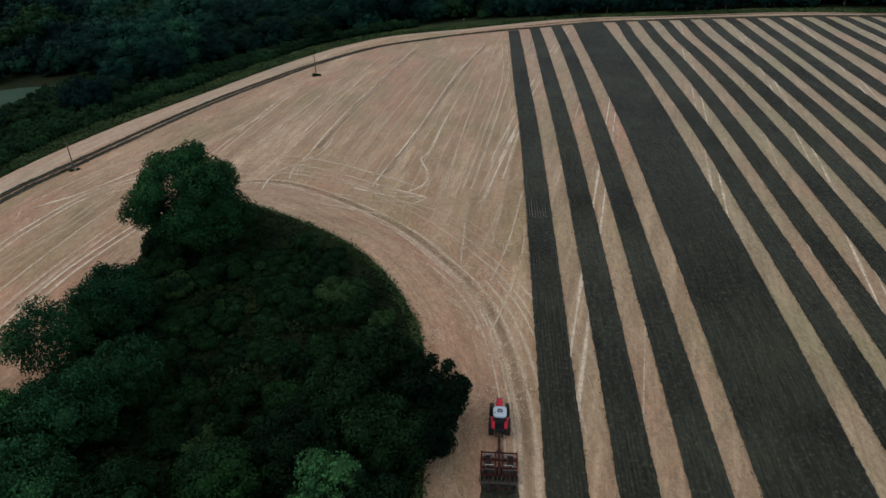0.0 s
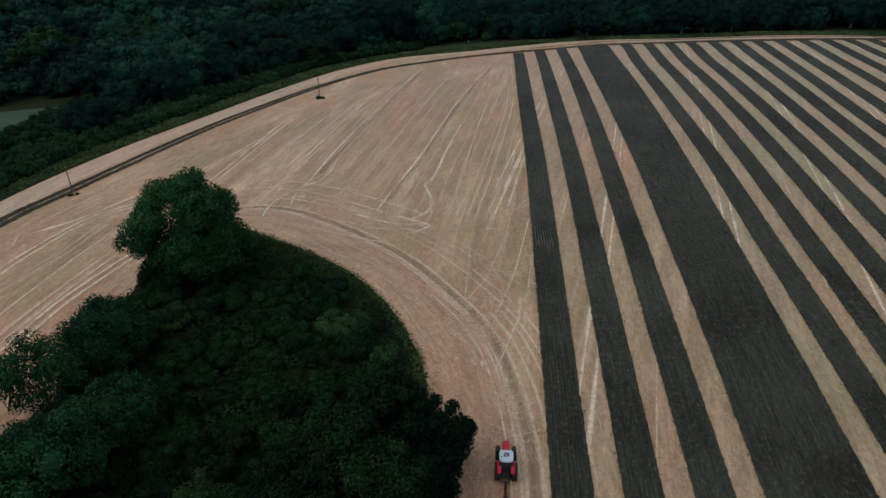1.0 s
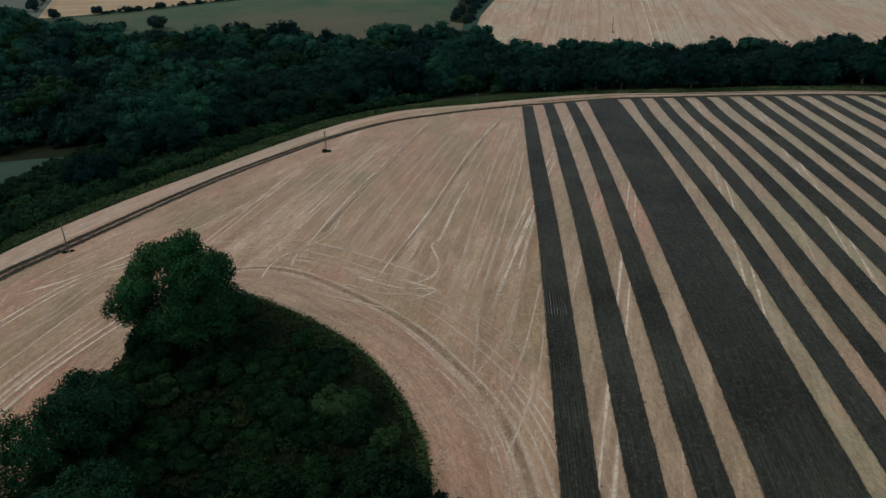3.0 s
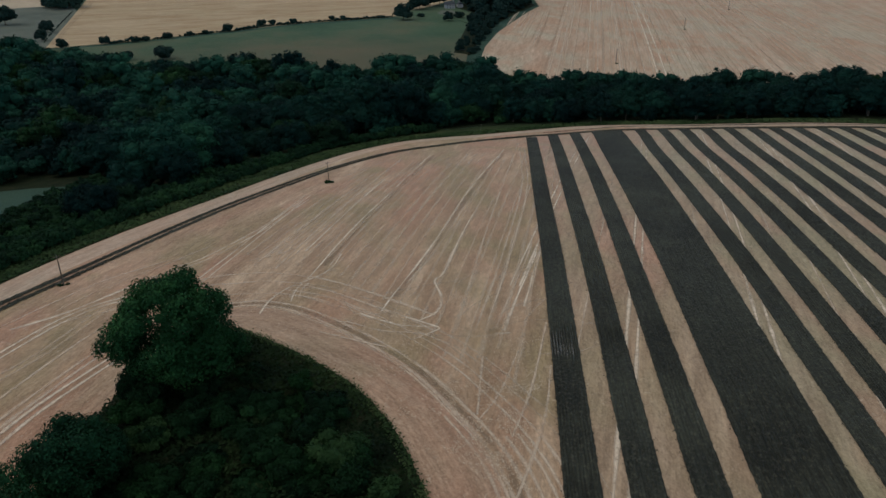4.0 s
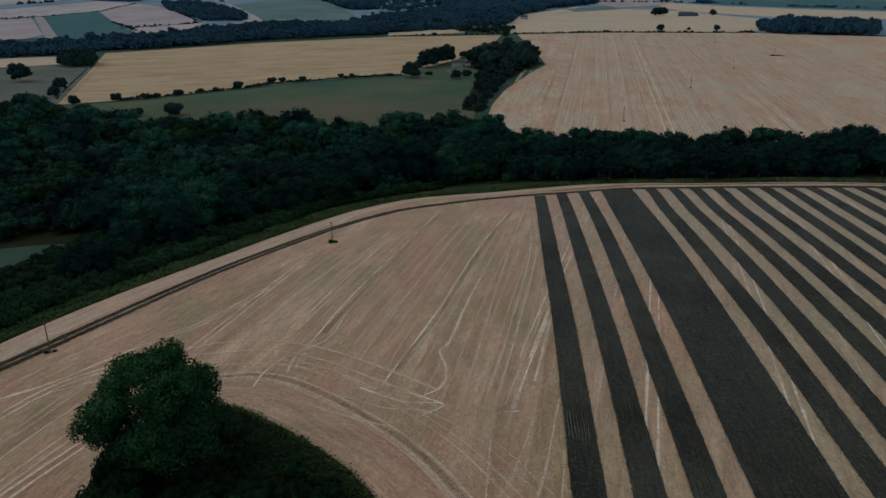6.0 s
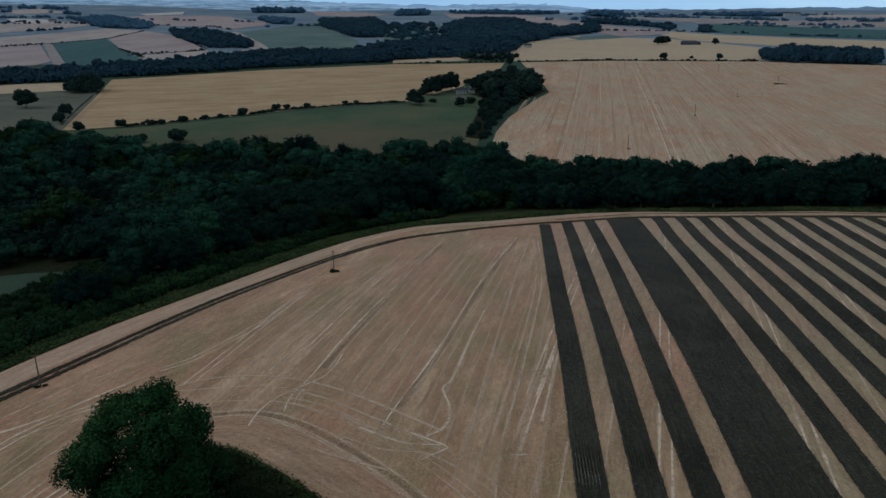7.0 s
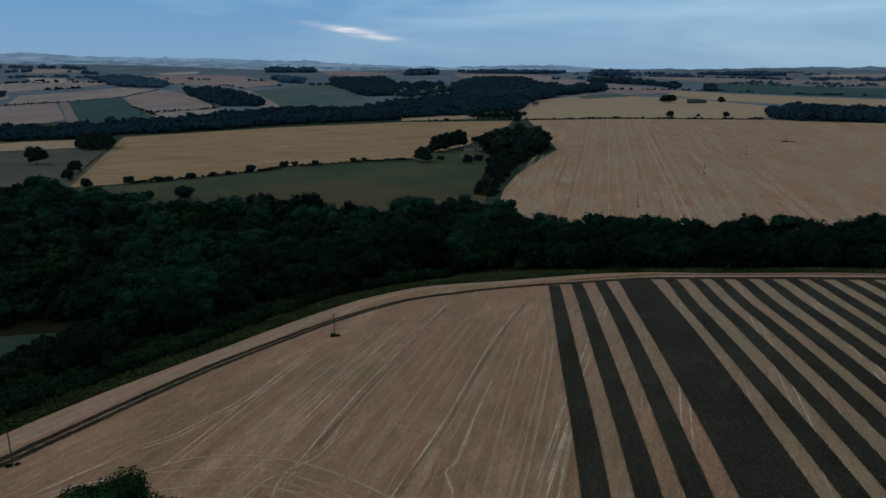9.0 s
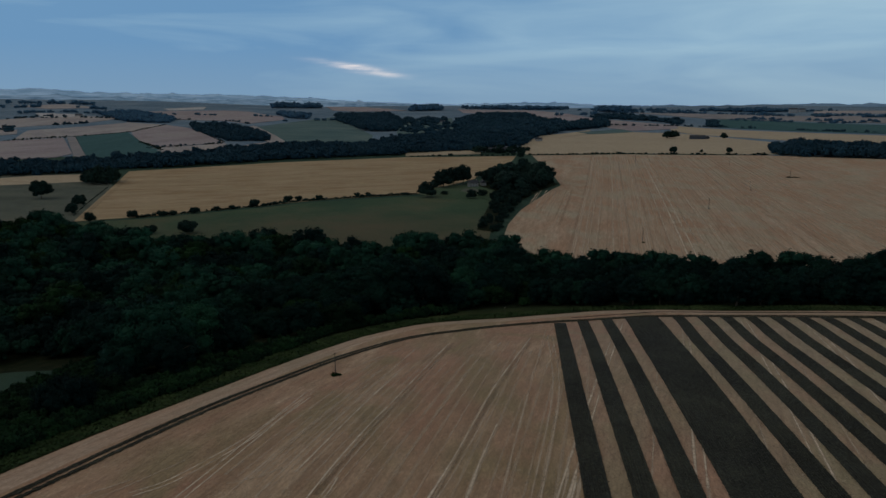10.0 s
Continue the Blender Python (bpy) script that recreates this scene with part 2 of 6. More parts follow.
spot.inputs[1].default_value = (-96, 560, -34)
wide_noise = noise_node(mn, ml, mapped(mn, ml), 0.022, 5.0, 0.65)
reach = mn.new("ShaderNodeMath")
reach.operation = "MULTIPLY_ADD"
ml.new(wide_noise, reach.inputs[0])
reach.inputs[1].default_value = -190.0
ml.new(spot.outputs["Value"], reach.inputs[2])
dry = mn.new("ShaderNodeMapRange")
dry.inputs["From Min"].default_value, dry.inputs["From Max"].default_value = 60.0, -60.0
dry.inputs["To Max"].default_value = 0.5
ml.new(reach.outputs["Value"], dry.inputs["Value"])
ml.new(mix_node(mn, ml, dry.outputs["Result"], mb.inputs["Base Color"].links[0].from_socket, (0.15, 0.104, 0.073)), mb.inputs["Base Color"])
m_dry_pasture = grass_material("dry_pasture_grass", (0.092, 0.108, 0.092), (0.118, 0.135, 0.112), (0.15, 0.158, 0.128), 0.03)
m_pasture = grass_material("pasture_grass", (0.028, 0.060, 0.047), (0.038, 0.074, 0.055), (0.050, 0.091, 0.065), 0.03)


def soil_material(name, straw):
    """Turned soil, streaked along the pass; straw: where in the noise bits of straw begin to show."""
    m, n, l, b = material(name, 0.85)
    b.inputs["Specular IOR Level"].default_value = 0.14
    b.inputs["Sheen Weight"].default_value = 0.025
    b.inputs["Sheen Roughness"].default_value = 0.5
    v = mapped(n, l)
    along = mapped(n, l, 1.5, (0.35, 7.0, 1.0))
    c = ramp_node(n, l, noise_node(n, l, v, 0.05, 4.0), ((0.36, (0.0140, 0.0158, 0.0121)), (0.64, (0.0330, 0.0366, 0.0276))))
    s = noise_node(n, l, along, 1.0, 4.0, 0.7)
    c = mix_node(n, l, 1.0, c, ramp_node(n, l, s, ((0.3, (0.42, 0.42, 0.42)), (0.72, (1.75, 1.72, 1.66)))), "MULTIPLY")
    g = noise_node(n, l, v, 1.5, 7.0, 0.8)
    # bits of straw left on top
    c = mix_node(n, l, ramp_node(n, l, g, ((straw, (0, 0, 0)), (straw + 0.16, (0.7, 0.7, 0.7)))), c, (0.122, 0.115, 0.083))
    l.new(c, b.inputs["Base Color"])
    bump_node(n, l, g, b, 0.9, 0.25)
    return m


m_soil = soil_material("tilled_soil", 0.515)
m_soil_dry = soil_material("dry_tilled_soil", 0.455)


def track_material(name, colour, amount):
    """Loose straw on the stubble: thins out towards the edges of its track."""
    m, n, l, b = material(name, 0.95)
    tc = n.new("ShaderNodeTexCoord")
    sep = n.new("ShaderNodeSeparateXYZ")
    l.new(tc.outputs["UV"], sep.inputs["Vector"])
    edge = ramp_node(n, l, sep.outputs["X"], ((0.0, (0, 0, 0)), (0.36, (1, 1, 1)), (0.64, (1, 1, 1)), (1.0, (0, 0, 0))))
    v = mapped(n, l)
    spots = ramp_node(n, l, noise_node(n, l, v, 1.1, 7.0, 0.85), ((0.30, (0.2, 0.2, 0.2)), (0.54, (1, 1, 1))))
    a = mix_node(n, l, 1.0, edge, spots, "MULTIPLY")
    # stretches where the straw has blown away
    a = mix_node(n, l, 1.0, a, ramp_node(n, l, noise_node(n, l, v, 0.11, 3.0, 0.6), ((0.34, (0.45, 0.45, 0.45)), (0.52, (1, 1, 1)))), "MULTIPLY")
    a = mix_node(n, l, 1.0, a, (amount, amount, amount), "MULTIPLY")
    c = mix_node(n, l, noise_node(n, l, v, 1.4, 4.0), tuple(x * 0.85 for x in colour), tuple(min(1, x * 1.1) for x in colour))
    l.new(c, b.inputs["Base Color"])
    l.new(a, b.inputs["Alpha"])
    return m


m_track = track_material("pale_straw_track", (0.72, 0.60, 0.465), 0.88)
m_track_dim = track_material("thin_straw_track", (0.68, 0.55, 0.42), 0.66)
m_line = track_material("bright_straw_line", (0.74, 0.63, 0.50), 1.0)
m_swath = track_material("faint_swath_line", (0.60, 0.48, 0.355), 0.50)
m_wheel = track_material("pressed_wheel_track", (0.24, 0.185, 0.135), 0.38)
m_far_rut = track_material("dull_straw_row", (0.32, 0.23, 0.165), 0.28)
# sheen of turned furrows, put in as a pale colour
m_ridge_sheen = track_material("pale_ridge_sheen", (0.20, 0.19, 0.18), 0.5)


def leaf_material(name, dark, mid, pale, spread=0.09, tinted=True, speckle=0.12):
    m, n, l, b = material(name, 0.75)
    b.inputs["Specular IOR Level"].default_value = 0.04
    v = mapped(n, l)
    geo = n.new("ShaderNodeNewGeometry")
    ob = n.new("ShaderNodeObjectInfo")
    c = ramp_node(n, l, noise_node(n, l, v, spread, 4.0), ((0.35, dark), (0.5, mid), (0.68, pale)))
    isl = ramp_node(n, l, geo.outputs["Random Per Island"], ((0.0, (1 - speckle,) * 3), (1.0, (1 + speckle, 1 + speckle, 1 + 0.8 * speckle))))
    c = mix_node(n, l, 1.0, c, isl, "MULTIPLY")
    tint = ramp_node(n, l, ob.outputs["Random"], ((0.0, (0.58, 0.64, 0.72)), (0.5, (0.98, 0.98, 0.98)), (1.0, (1.7, 1.55, 1.25))))
    if tinted:
        c = mix_node(n, l, 1.0, c, tint, "MULTIPLY")
    l.new(c, b.inputs["Base Color"])
    return m


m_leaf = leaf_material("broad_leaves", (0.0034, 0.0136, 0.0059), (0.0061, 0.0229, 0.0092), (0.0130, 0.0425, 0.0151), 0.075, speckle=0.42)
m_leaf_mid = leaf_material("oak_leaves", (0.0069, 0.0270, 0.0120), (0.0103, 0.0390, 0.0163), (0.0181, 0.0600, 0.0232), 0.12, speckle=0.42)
# brighter leaf copy: light from the west painted into the colour
m_leaf_sunward = leaf_material("sunward_leaves", (0.0090, 0.0344, 0.0157), (0.0147, 0.0544, 0.0234), (0.0251, 0.0840, 0.0322), 0.16, speckle=0.42)
m_leaf_bright = leaf_material("young_ash_leaves", (0.0257, 0.0789, 0.0302), (0.0396, 0.1173, 0.0402), (0.0641, 0.1674, 0.0582), 0.3, speckle=0.42)
m_leaf_light = leaf_material("light_leaves", (0.0058, 0.0207, 0.0108), (0.0094, 0.0312, 0.0147), (0.0156, 0.0456, 0.0201), 0.3)
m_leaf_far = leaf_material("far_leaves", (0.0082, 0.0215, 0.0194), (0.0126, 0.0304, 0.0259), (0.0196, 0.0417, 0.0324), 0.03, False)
# leaves of far woods, with distance haze mixed into the colour
m_leaf_haze = leaf_material("hazed_leaves", (0.0155, 0.0432, 0.0671), (0.0198, 0.0534, 0.0805), (0.0264, 0.0649, 0.0928), 0.01, False)
m_leaf_skyline_haze = leaf_material("hazed_skyline_leaves", (0.0435, 0.1033, 0.1721), (0.0517, 0.1184, 0.1924), (0.0642, 0.1361, 0.2114), 0.01, False)
# darker leaf copy with shade painted in; also used on the brush heap
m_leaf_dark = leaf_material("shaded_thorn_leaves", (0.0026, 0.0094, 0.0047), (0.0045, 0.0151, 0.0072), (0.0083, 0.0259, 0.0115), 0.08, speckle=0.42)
m_elder = leaf_material("elder_leaves", (0.013, 0.033, 0.012), (0.019, 0.045, 0.016), (0.031, 0.066, 0.024), 0.3, False)
m_leaf_wood = leaf_material("wood_leaves", (0.0042, 0.0199, 0.0169), (0.0069, 0.0324, 0.0256), (0.0131, 0.0522, 0.0385), 0.05)
m_leaf_deep = leaf_material("deep_green_leaves", (0.0027, 0.0133, 0.0121), (0.0048, 0.0216, 0.0184), (0.0088, 0.0370, 0.0286), 0.05)
m_leaf_pale = leaf_material("pale_wood_leaves", (0.0087, 0.0370, 0.0256), (0.0137, 0.0567, 0.0365), (0.0237, 0.0872, 0.0523), 0.05)
m_leaf_low = leaf_material("undergrowth_leaves", (0.0036, 0.0095, 0.0045), (0.0071, 0.0165, 0.0069), (0.0156, 0.0310, 0.0116), 0.10)
m_verge = leaf_material("verge_grass", (0.0150, 0.0325, 0.0150), (0.0250, 0.0475, 0.0213), (0.0450, 0.0700, 0.0325), 0.06)
m_fringe = leaf_material("fringe_grass_blades", (0.022, 0.044, 0.017), (0.036, 0.062, 0.024), (0.06, 0.085, 0.036), 0.15)
m_straw = plain("loose_straw", (0.58, 0.47, 0.35), 0.9, 0, 0.3, 0.8)
m_bark = plain("bark", (0.11, 0.085, 0.065), 0.95, 0, 0.5, 3.0)



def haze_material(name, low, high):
    """Far hills seen through miles of damp air: the haze is painted as emission."""
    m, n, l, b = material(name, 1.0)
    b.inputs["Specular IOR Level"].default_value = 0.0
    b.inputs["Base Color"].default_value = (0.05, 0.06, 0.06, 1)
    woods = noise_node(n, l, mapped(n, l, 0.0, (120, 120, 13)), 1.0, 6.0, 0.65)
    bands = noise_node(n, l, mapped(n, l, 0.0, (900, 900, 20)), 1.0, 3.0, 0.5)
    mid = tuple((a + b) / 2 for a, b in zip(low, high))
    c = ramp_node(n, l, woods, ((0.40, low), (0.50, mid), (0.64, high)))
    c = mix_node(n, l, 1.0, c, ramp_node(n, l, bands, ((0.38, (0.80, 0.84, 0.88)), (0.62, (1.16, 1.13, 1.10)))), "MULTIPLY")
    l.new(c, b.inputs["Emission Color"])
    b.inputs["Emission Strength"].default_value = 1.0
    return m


# ---- lie of the land ----
PROFILE_R = (0, 420, 540, 690, 950, 1300, 1700, 2300, 3200, 4000, 4600, 6000)
PROFILE_Z = (-42, -42, -36, -30, -23, -10, 5, 21, 53, 82, 104, 120)


def ease(a, b, x):
    t = np.clip((x - a) / (b - a), 0, 1)
    return t * t * (3 - 2 * t)


def ground(x, y):
    """The land's height: the hilltop field, the wooded valley round it and the hills beyond."""
    x, y = np.asarray(x, float), np.asarray(y, float)
    u, v = x / 100, y / 100
    dome = -6.3 - 1.2 * u + 2.7 * v - 2.1 * u * u + 2.9 * u * v - 2.65 * v * v
    dome = np.maximum(dome, -400)
    r = np.hypot(x, y)
    far = sum(np.interp(r + d, PROFILE_R, PROFILE_Z) for d in (-60, 0, 60)) / 3
    far = far + 45 * np.exp(-((x + 3000) / 1500) ** 2 - ((y - 3600) / 1100) ** 2)
    far = far + ease(1300, 2200, r) * 9 * np.sin(x / 310 + 1) * np.sin(y / 420)
    m = np.maximum(dome, far)
    return m + 5 * np.log(np.exp((dome - m) / 5) + np.exp((far - m) / 5))


def gz(x, y):
    return float(ground(x, y))


# ---- mesh helpers ----
def mesh_of(name, verts, faces, mats, uvs=None, mat_index=None, smooth=False):
    me = bpy.data.meshes.new(name)
    me.from_pydata([tuple(v) for v in verts], [], [tuple(f) for f in faces])
    for m in mats:
        me.materials.append(m)
    if uvs is not None:
        layer = me.uv_layers.new(name="UVMap")
        loops = np.empty(len(me.loops), int)
        me.loops.foreach_get("vertex_index", loops)
        layer.data.foreach_set("uv", np.asarray(uvs, float)[loops].ravel())
    if mat_index is not None:
        me.polygons.foreach_set("material_index", mat_index)
    if smooth:
        me.polygons.foreach_set("use_smooth", [True] * len(me.polygons))
    me.update()
    return me


def part(name, bm, mat, parent, label=""):
    """Links a bmesh as one mesh object under a thing or a part."""
    me = bpy.data.meshes.new(name)
    bm.to_mesh(me)
    bm.free()
    me.materials.append(mat)
    ob = new(name, me)
    ob.parent = parent
    return tagged(ob, label)


def box(bm, size, at, turn=(0, 0, 0), taper=None, bevel=0.0):
    """A bevelled box; taper: the scale of its top."""
    made = bmesh.ops.create_cube(bm, size=1.0)["verts"]
    for v in made:
        if taper and v.co.z > 0:
            v.co.x, v.co.y = v.co.x * taper[0], v.co.y * taper[1]
    bmesh.ops.transform(bm, matrix=pose(*at, *turn) @ Matrix.Diagonal((*size, 1)), verts=made)
    if bevel:
        edges = list({e for v in made for e in v.link_edges})
        bmesh.ops.bevel(bm, geom=edges, offset=bevel, segments=2, affect="EDGES")
    return bm


def rod(bm, a, b, r, r2=None, sides=10):
    a, b = Vector(a), Vector(b)
    d = b - a
    made = bmesh.ops.create_cone(bm, cap_ends=True, segments=sides, radius1=r, radius2=r if r2 is None else r2, depth=d.length)["verts"]
    bmesh.ops.transform(bm, matrix=Matrix.Translation((a + b) / 2) @ d.to_track_quat("Z", "Y").to_matrix().to_4x4(), verts=made)
    return bm


def inside(poly, x, y):
    """Which of the points lie in the polygon."""
    x, y = np.asarray(x, float), np.asarray(y, float)
    hit = np.zeros(x.shape, bool)
    for (x0, y0), (x1, y1) in zip(poly, poly[1:] + poly[:1]):
        if y0 != y1:
            hit ^= ((y0 > y) != (y1 > y)) & (x < (x1 - x0) * (y - y0) / (y1 - y0) + x0)
    return hit


def curve_through(points, step):
    """A smooth line through the points, at even steps."""
    p = np.array(points, float)
    p = np.vstack([2 * p[0] - p[1], p, 2 * p[-1] - p[-2]])
    out = []
    for a, b, c, d in zip(p, p[1:], p[2:], p[3:]):
        k = max(2, int(np.hypot(*(c - b)) / step * 2))
        t = np.linspace(0, 1, k, endpoint=False)[:, None]
        out.append(0.5 * (2 * b + (c - a) * t + (2 * a - 5 * b + 4 * c - d) * t ** 2 + (3 * b - a - 3 * c + d) * t ** 3))
    q = np.vstack(out + [p[-2:-1]])
    s = np.r_[0, np.cumsum(np.hypot(*np.diff(q, axis=0).T))]
    at = np.linspace(0, s[-1], max(2, int(s[-1] / step) + 1))
    return np.c_[np.interp(at, s, q[:, 0]), np.interp(at, s, q[:, 1])]


def beside(line, off):
    """The line moved off metres to its right."""
    q = np.array(line, float)
    d = np.gradient(q, axis=0)
    d /= np.linalg.norm(d, axis=1)[:, None]
    return [tuple(p) for p in q + np.c_[d[:, 1], -d[:, 0]] * off]


def drape(name, poly, lift, step, mat, label, category, smooth_edge=0.0, ragged=0.0):
    """A field: a polygon laid over the land, with a turned-down edge."""
    from mathutils.geometry import delaunay_2d_cdt
    rng = np.random.default_rng(len(poly) * 7 + int(abs(poly[0][0])))
    if smooth_edge:
        ring = curve_through(list(poly) + [poly[0]], step)[:-1]
    else:
        ring = np.vstack([np.linspace(a, b, max(1, int(math.dist(a, b) / step)), endpoint=False) for a, b in zip(poly, poly[1:] + poly[:1])])
    ring = ring + rng.normal(0, ragged, ring.shape)
    lo, hi = ring.min(0), ring.max(0)
    gx, gy = np.meshgrid(np.arange(lo[0], hi[0], step), np.arange(lo[1], hi[1], step))
    pts = np.c_[gx.ravel(), gy.ravel()]
    pts = pts[inside([tuple(q) for q in ring], pts[:, 0], pts[:, 1])]
    allp = [Vector(q) for q in ring] + [Vector(q) for q in pts]
    v, _, f, *_ = delaunay_2d_cdt(allp, [], [list(range(len(ring)))], 1, 1e-4)
    v = np.array([tuple(q) for q in v])
    top = np.c_[v, ground(v[:, 0], v[:, 1]) + lift]
    skirt = np.c_[ring, ground(ring[:, 0], ring[:, 1]) - 0.3]
    rim = np.c_[ring, ground(ring[:, 0], ring[:, 1]) + lift]
    k, n = len(top), len(ring)
    sides = [(k + i, k + (i + 1) % n, k + n + (i + 1) % n, k + n + i) for i in range(n)]
    ob = new(name, mesh_of(name, np.vstack([top, rim, skirt]), list(f) + sides, [mat], smooth=True))
    return tagged(ob, label, category, kind="structure")


def ribbon(name, line, width, lift, mat, step=2.0, across=2, rough=0.0, seed=1, wander=0.0):
    """A band along a line on the ground; UV runs across (0 to 1) and along (metres)."""
    rng = np.random.default_rng(seed)
    q = curve_through(line, step)
    d = np.gradient(q, axis=0)
    d /= np.linalg.norm(d, axis=1)[:, None] + 1e-9
    side = np.c_[d[:, 1], -d[:, 0]]
    t = np.linspace(-0.5, 0.5, across + 1)
    w = width * (1 + wander * np.convolve(rng.normal(0, 1, len(q) + 6), np.ones(7) / 3, "valid"))
    pts = q[:, None] + side[:, None] * (t[None, :, None] * w[:, None, None])
    z = ground(pts[..., 0], pts[..., 1]) + lift
    s = np.r_[0, np.cumsum(np.hypot(*np.diff(q, axis=0).T))]
    uv = np.stack(np.broadcast_arrays(t[None] + 0.5, s[:, None]), -1).reshape(-1, 2)
    n, m = len(q), across + 1
    faces = [(i * m + j, i * m + j + 1, (i + 1) * m + j + 1, (i + 1) * m + j) for i in range(n - 1) for j in range(across)]
    return new(name, mesh_of(name, np.dstack([pts, z]).reshape(-1, 3), faces, [mat], uv, smooth=True))


# ---- ground sheet to the horizon ----
rings = [0.0]
while rings[-1] < 5600:
    rings.append(rings[-1] + max(4.0, rings[-1] * 0.03))
spokes = np.linspace(0, 2 * math.pi, 288, endpoint=False)
gr = np.array(rings[1:])[:, None]
gx, gy = gr * np.cos(spokes), gr * np.sin(spokes)
gverts = np.vstack([[(0, 0, gz(0, 0))], np.dstack([gx, gy, ground(gx, gy)]).reshape(-1, 3)])
ns, nr = len(spokes), len(rings) - 1
gfaces = [(0, 1 + j, 1 + (j + 1) % ns) for j in range(ns)]
gfaces += [(1 + i * ns + j, 1 + (i + 1) * ns + j, 1 + (i + 1) * ns + (j + 1) % ns, 1 + i * ns + (j + 1) % ns) for i in range(nr - 1) for j in range(ns)]
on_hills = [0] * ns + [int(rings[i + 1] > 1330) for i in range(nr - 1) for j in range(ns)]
tagged(new("ground", mesh_of("ground", gverts, gfaces, [m_pasture, m_hazy_downland], mat_index=on_hills, smooth=True)),
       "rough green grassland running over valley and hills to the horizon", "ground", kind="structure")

# ---- the hilltop field ----
EDGE_LEFT = [(-137, -60), (-134, 40), (-128.5, 110), (-125.6, 152), (-122.7, 171), (-118.4, 191), (-112.9, 211), (-105.5, 239), (-100.5, 262), (-93, 293), (-84, 321), (-66, 348)]
EDGE_FAR = [(-45, 356), (-27, 358), (-4, 365), (19, 371.5), (44, 369.5), (70, 361.5), (96, 359.5), (122, 359.5), (145, 355.5), (160, 351.5), (260, 330)]
drape("stubble_field", EDGE_LEFT + EDGE_FAR + [(290, 200), (290, -60)], 0.10, 5.0, m_stubble,
      "pale pinkish-brown cereal stubble on a rounded hilltop", "field")


drape("stubble_field", [(6, -60), (6.5, 57), (2, 190), (-1.5, 333), (20, 342), (36, 346), (70, 342), (120, 339), (240, 333), (288, 200), (288, -60)], 0.112, 5.0, m_stubble_grey,
      "pinkish stubble left between the tilled strips", "field")
drape("stubble_field", [(38.5, -60), (37, 57), (35, 190), (33.5, 345), (70, 341), (120, 338), (239, 332), (287, 200), (287, -60)], 0.126, 5.0, m_stubble_dull,
      "dull grey-green stubble left between the tilled strips", "field")


def tilled(name, line, width, seed, label, ragged=0.05, mat=None, swell=0.0):
    """A pass of the cultivator: dark ridged soil with a ragged edge; swell: how much wider it is far down the field."""
    rng = np.random.default_rng(seed)
    q = curve_through(line, 0.55)
    d = np.gradient(q, axis=0)
    d /= np.linalg.norm(d, axis=1)[:, None] + 1e-9
    side = np.c_[d[:, 1], -d[:, 0]]
    m = 2 * max(2, round(width / 0.52)) + 1
    t = np.linspace(-0.5, 0.5, m)
    off = t[None] * (width + swell * ease(150, 250, q[:, 1]))[:, None]
    for col in (0, -1):
        off[:, col] += rng.normal(0, ragged, len(q)) + 0.022 * np.convolve(rng.normal(0, 1, len(q) + 8), np.ones(9) / 3, "valid")
    pts = q[:, None] + side[:, None] * off[..., None]
    deep = 0.5 + 0.5 * np.sin(np.arange(len(q)) * 0.013 + seed) ** 2
    if seed in (3, 4):
        deep = deep + 1.3 * np.exp(-((q[:, 1] - 128 - 2 * (seed - 3)) / 5) ** 2)
    relief = 0.13 * (np.arange(m) % 2)[None] * deep[:, None] + rng.normal(0, 0.045, (len(q), m))
    relief[:, [0, -1]] = -0.05
    relief[[0, -1]] = -0.16
    z = ground(pts[..., 0], pts[..., 1]) + 0.29 + relief
    n = len(q)
    faces = [(i * m + j, i * m + j + 1, (i + 1) * m + j + 1, (i + 1) * m + j) for i in range(n - 1) for j in range(m - 1)]
    ob = new(name, mesh_of(name, np.dstack([pts, z]).reshape(-1, 3), faces, [mat or m_soil]))
    return tagged(ob, label, "tilled strip", "tilled strips across the stubble", "structure")


# where each pass stands at the near and far end, how wide it is and how far it runs
STRIPS = ((8.0, -0.7, 4.95, 336, 0), (16.28, 9.08, 4.7, 340, 0), (24.2, 18.6, 4.75, 344, 0.28), (36.7, 32.9, 13.1, 347, 0.1), (48.4, 47.4, 4.8, 346, 0.97),
          (56.0, 56.3, 4.55, 345, 0.7), (64.5, 65.0, 4.6, 344, 0.05), (72.7, 74.3, 4.8, 343, 0), (80.3, 84.5, 4.6, 342, 0), (88.0, 94.9, 5.0, 342, 0),
          )
STRIPS += ((97, 104.3, 4.9, 341, 0), (107, 113.9, 5.0, 341, 0), (117.5, 123.4, 4.8, 341, 0), (128, 132.9, 5.0, 341, 0), (138.5, 142.4, 4.8, 340, 0),
          (149, 151.9, 4.8, 340, 0), (159, 161.4, 5.0, 339, 0), (168.5, 170.9, 4.8, 338, 0), (178, 180.4, 4.8, 337, 0))
# how far each pass drifts off its line towards the far end
DRIFT = {0: -0.75, 1: -0.65, 3: -0.3, 4: -0.95}
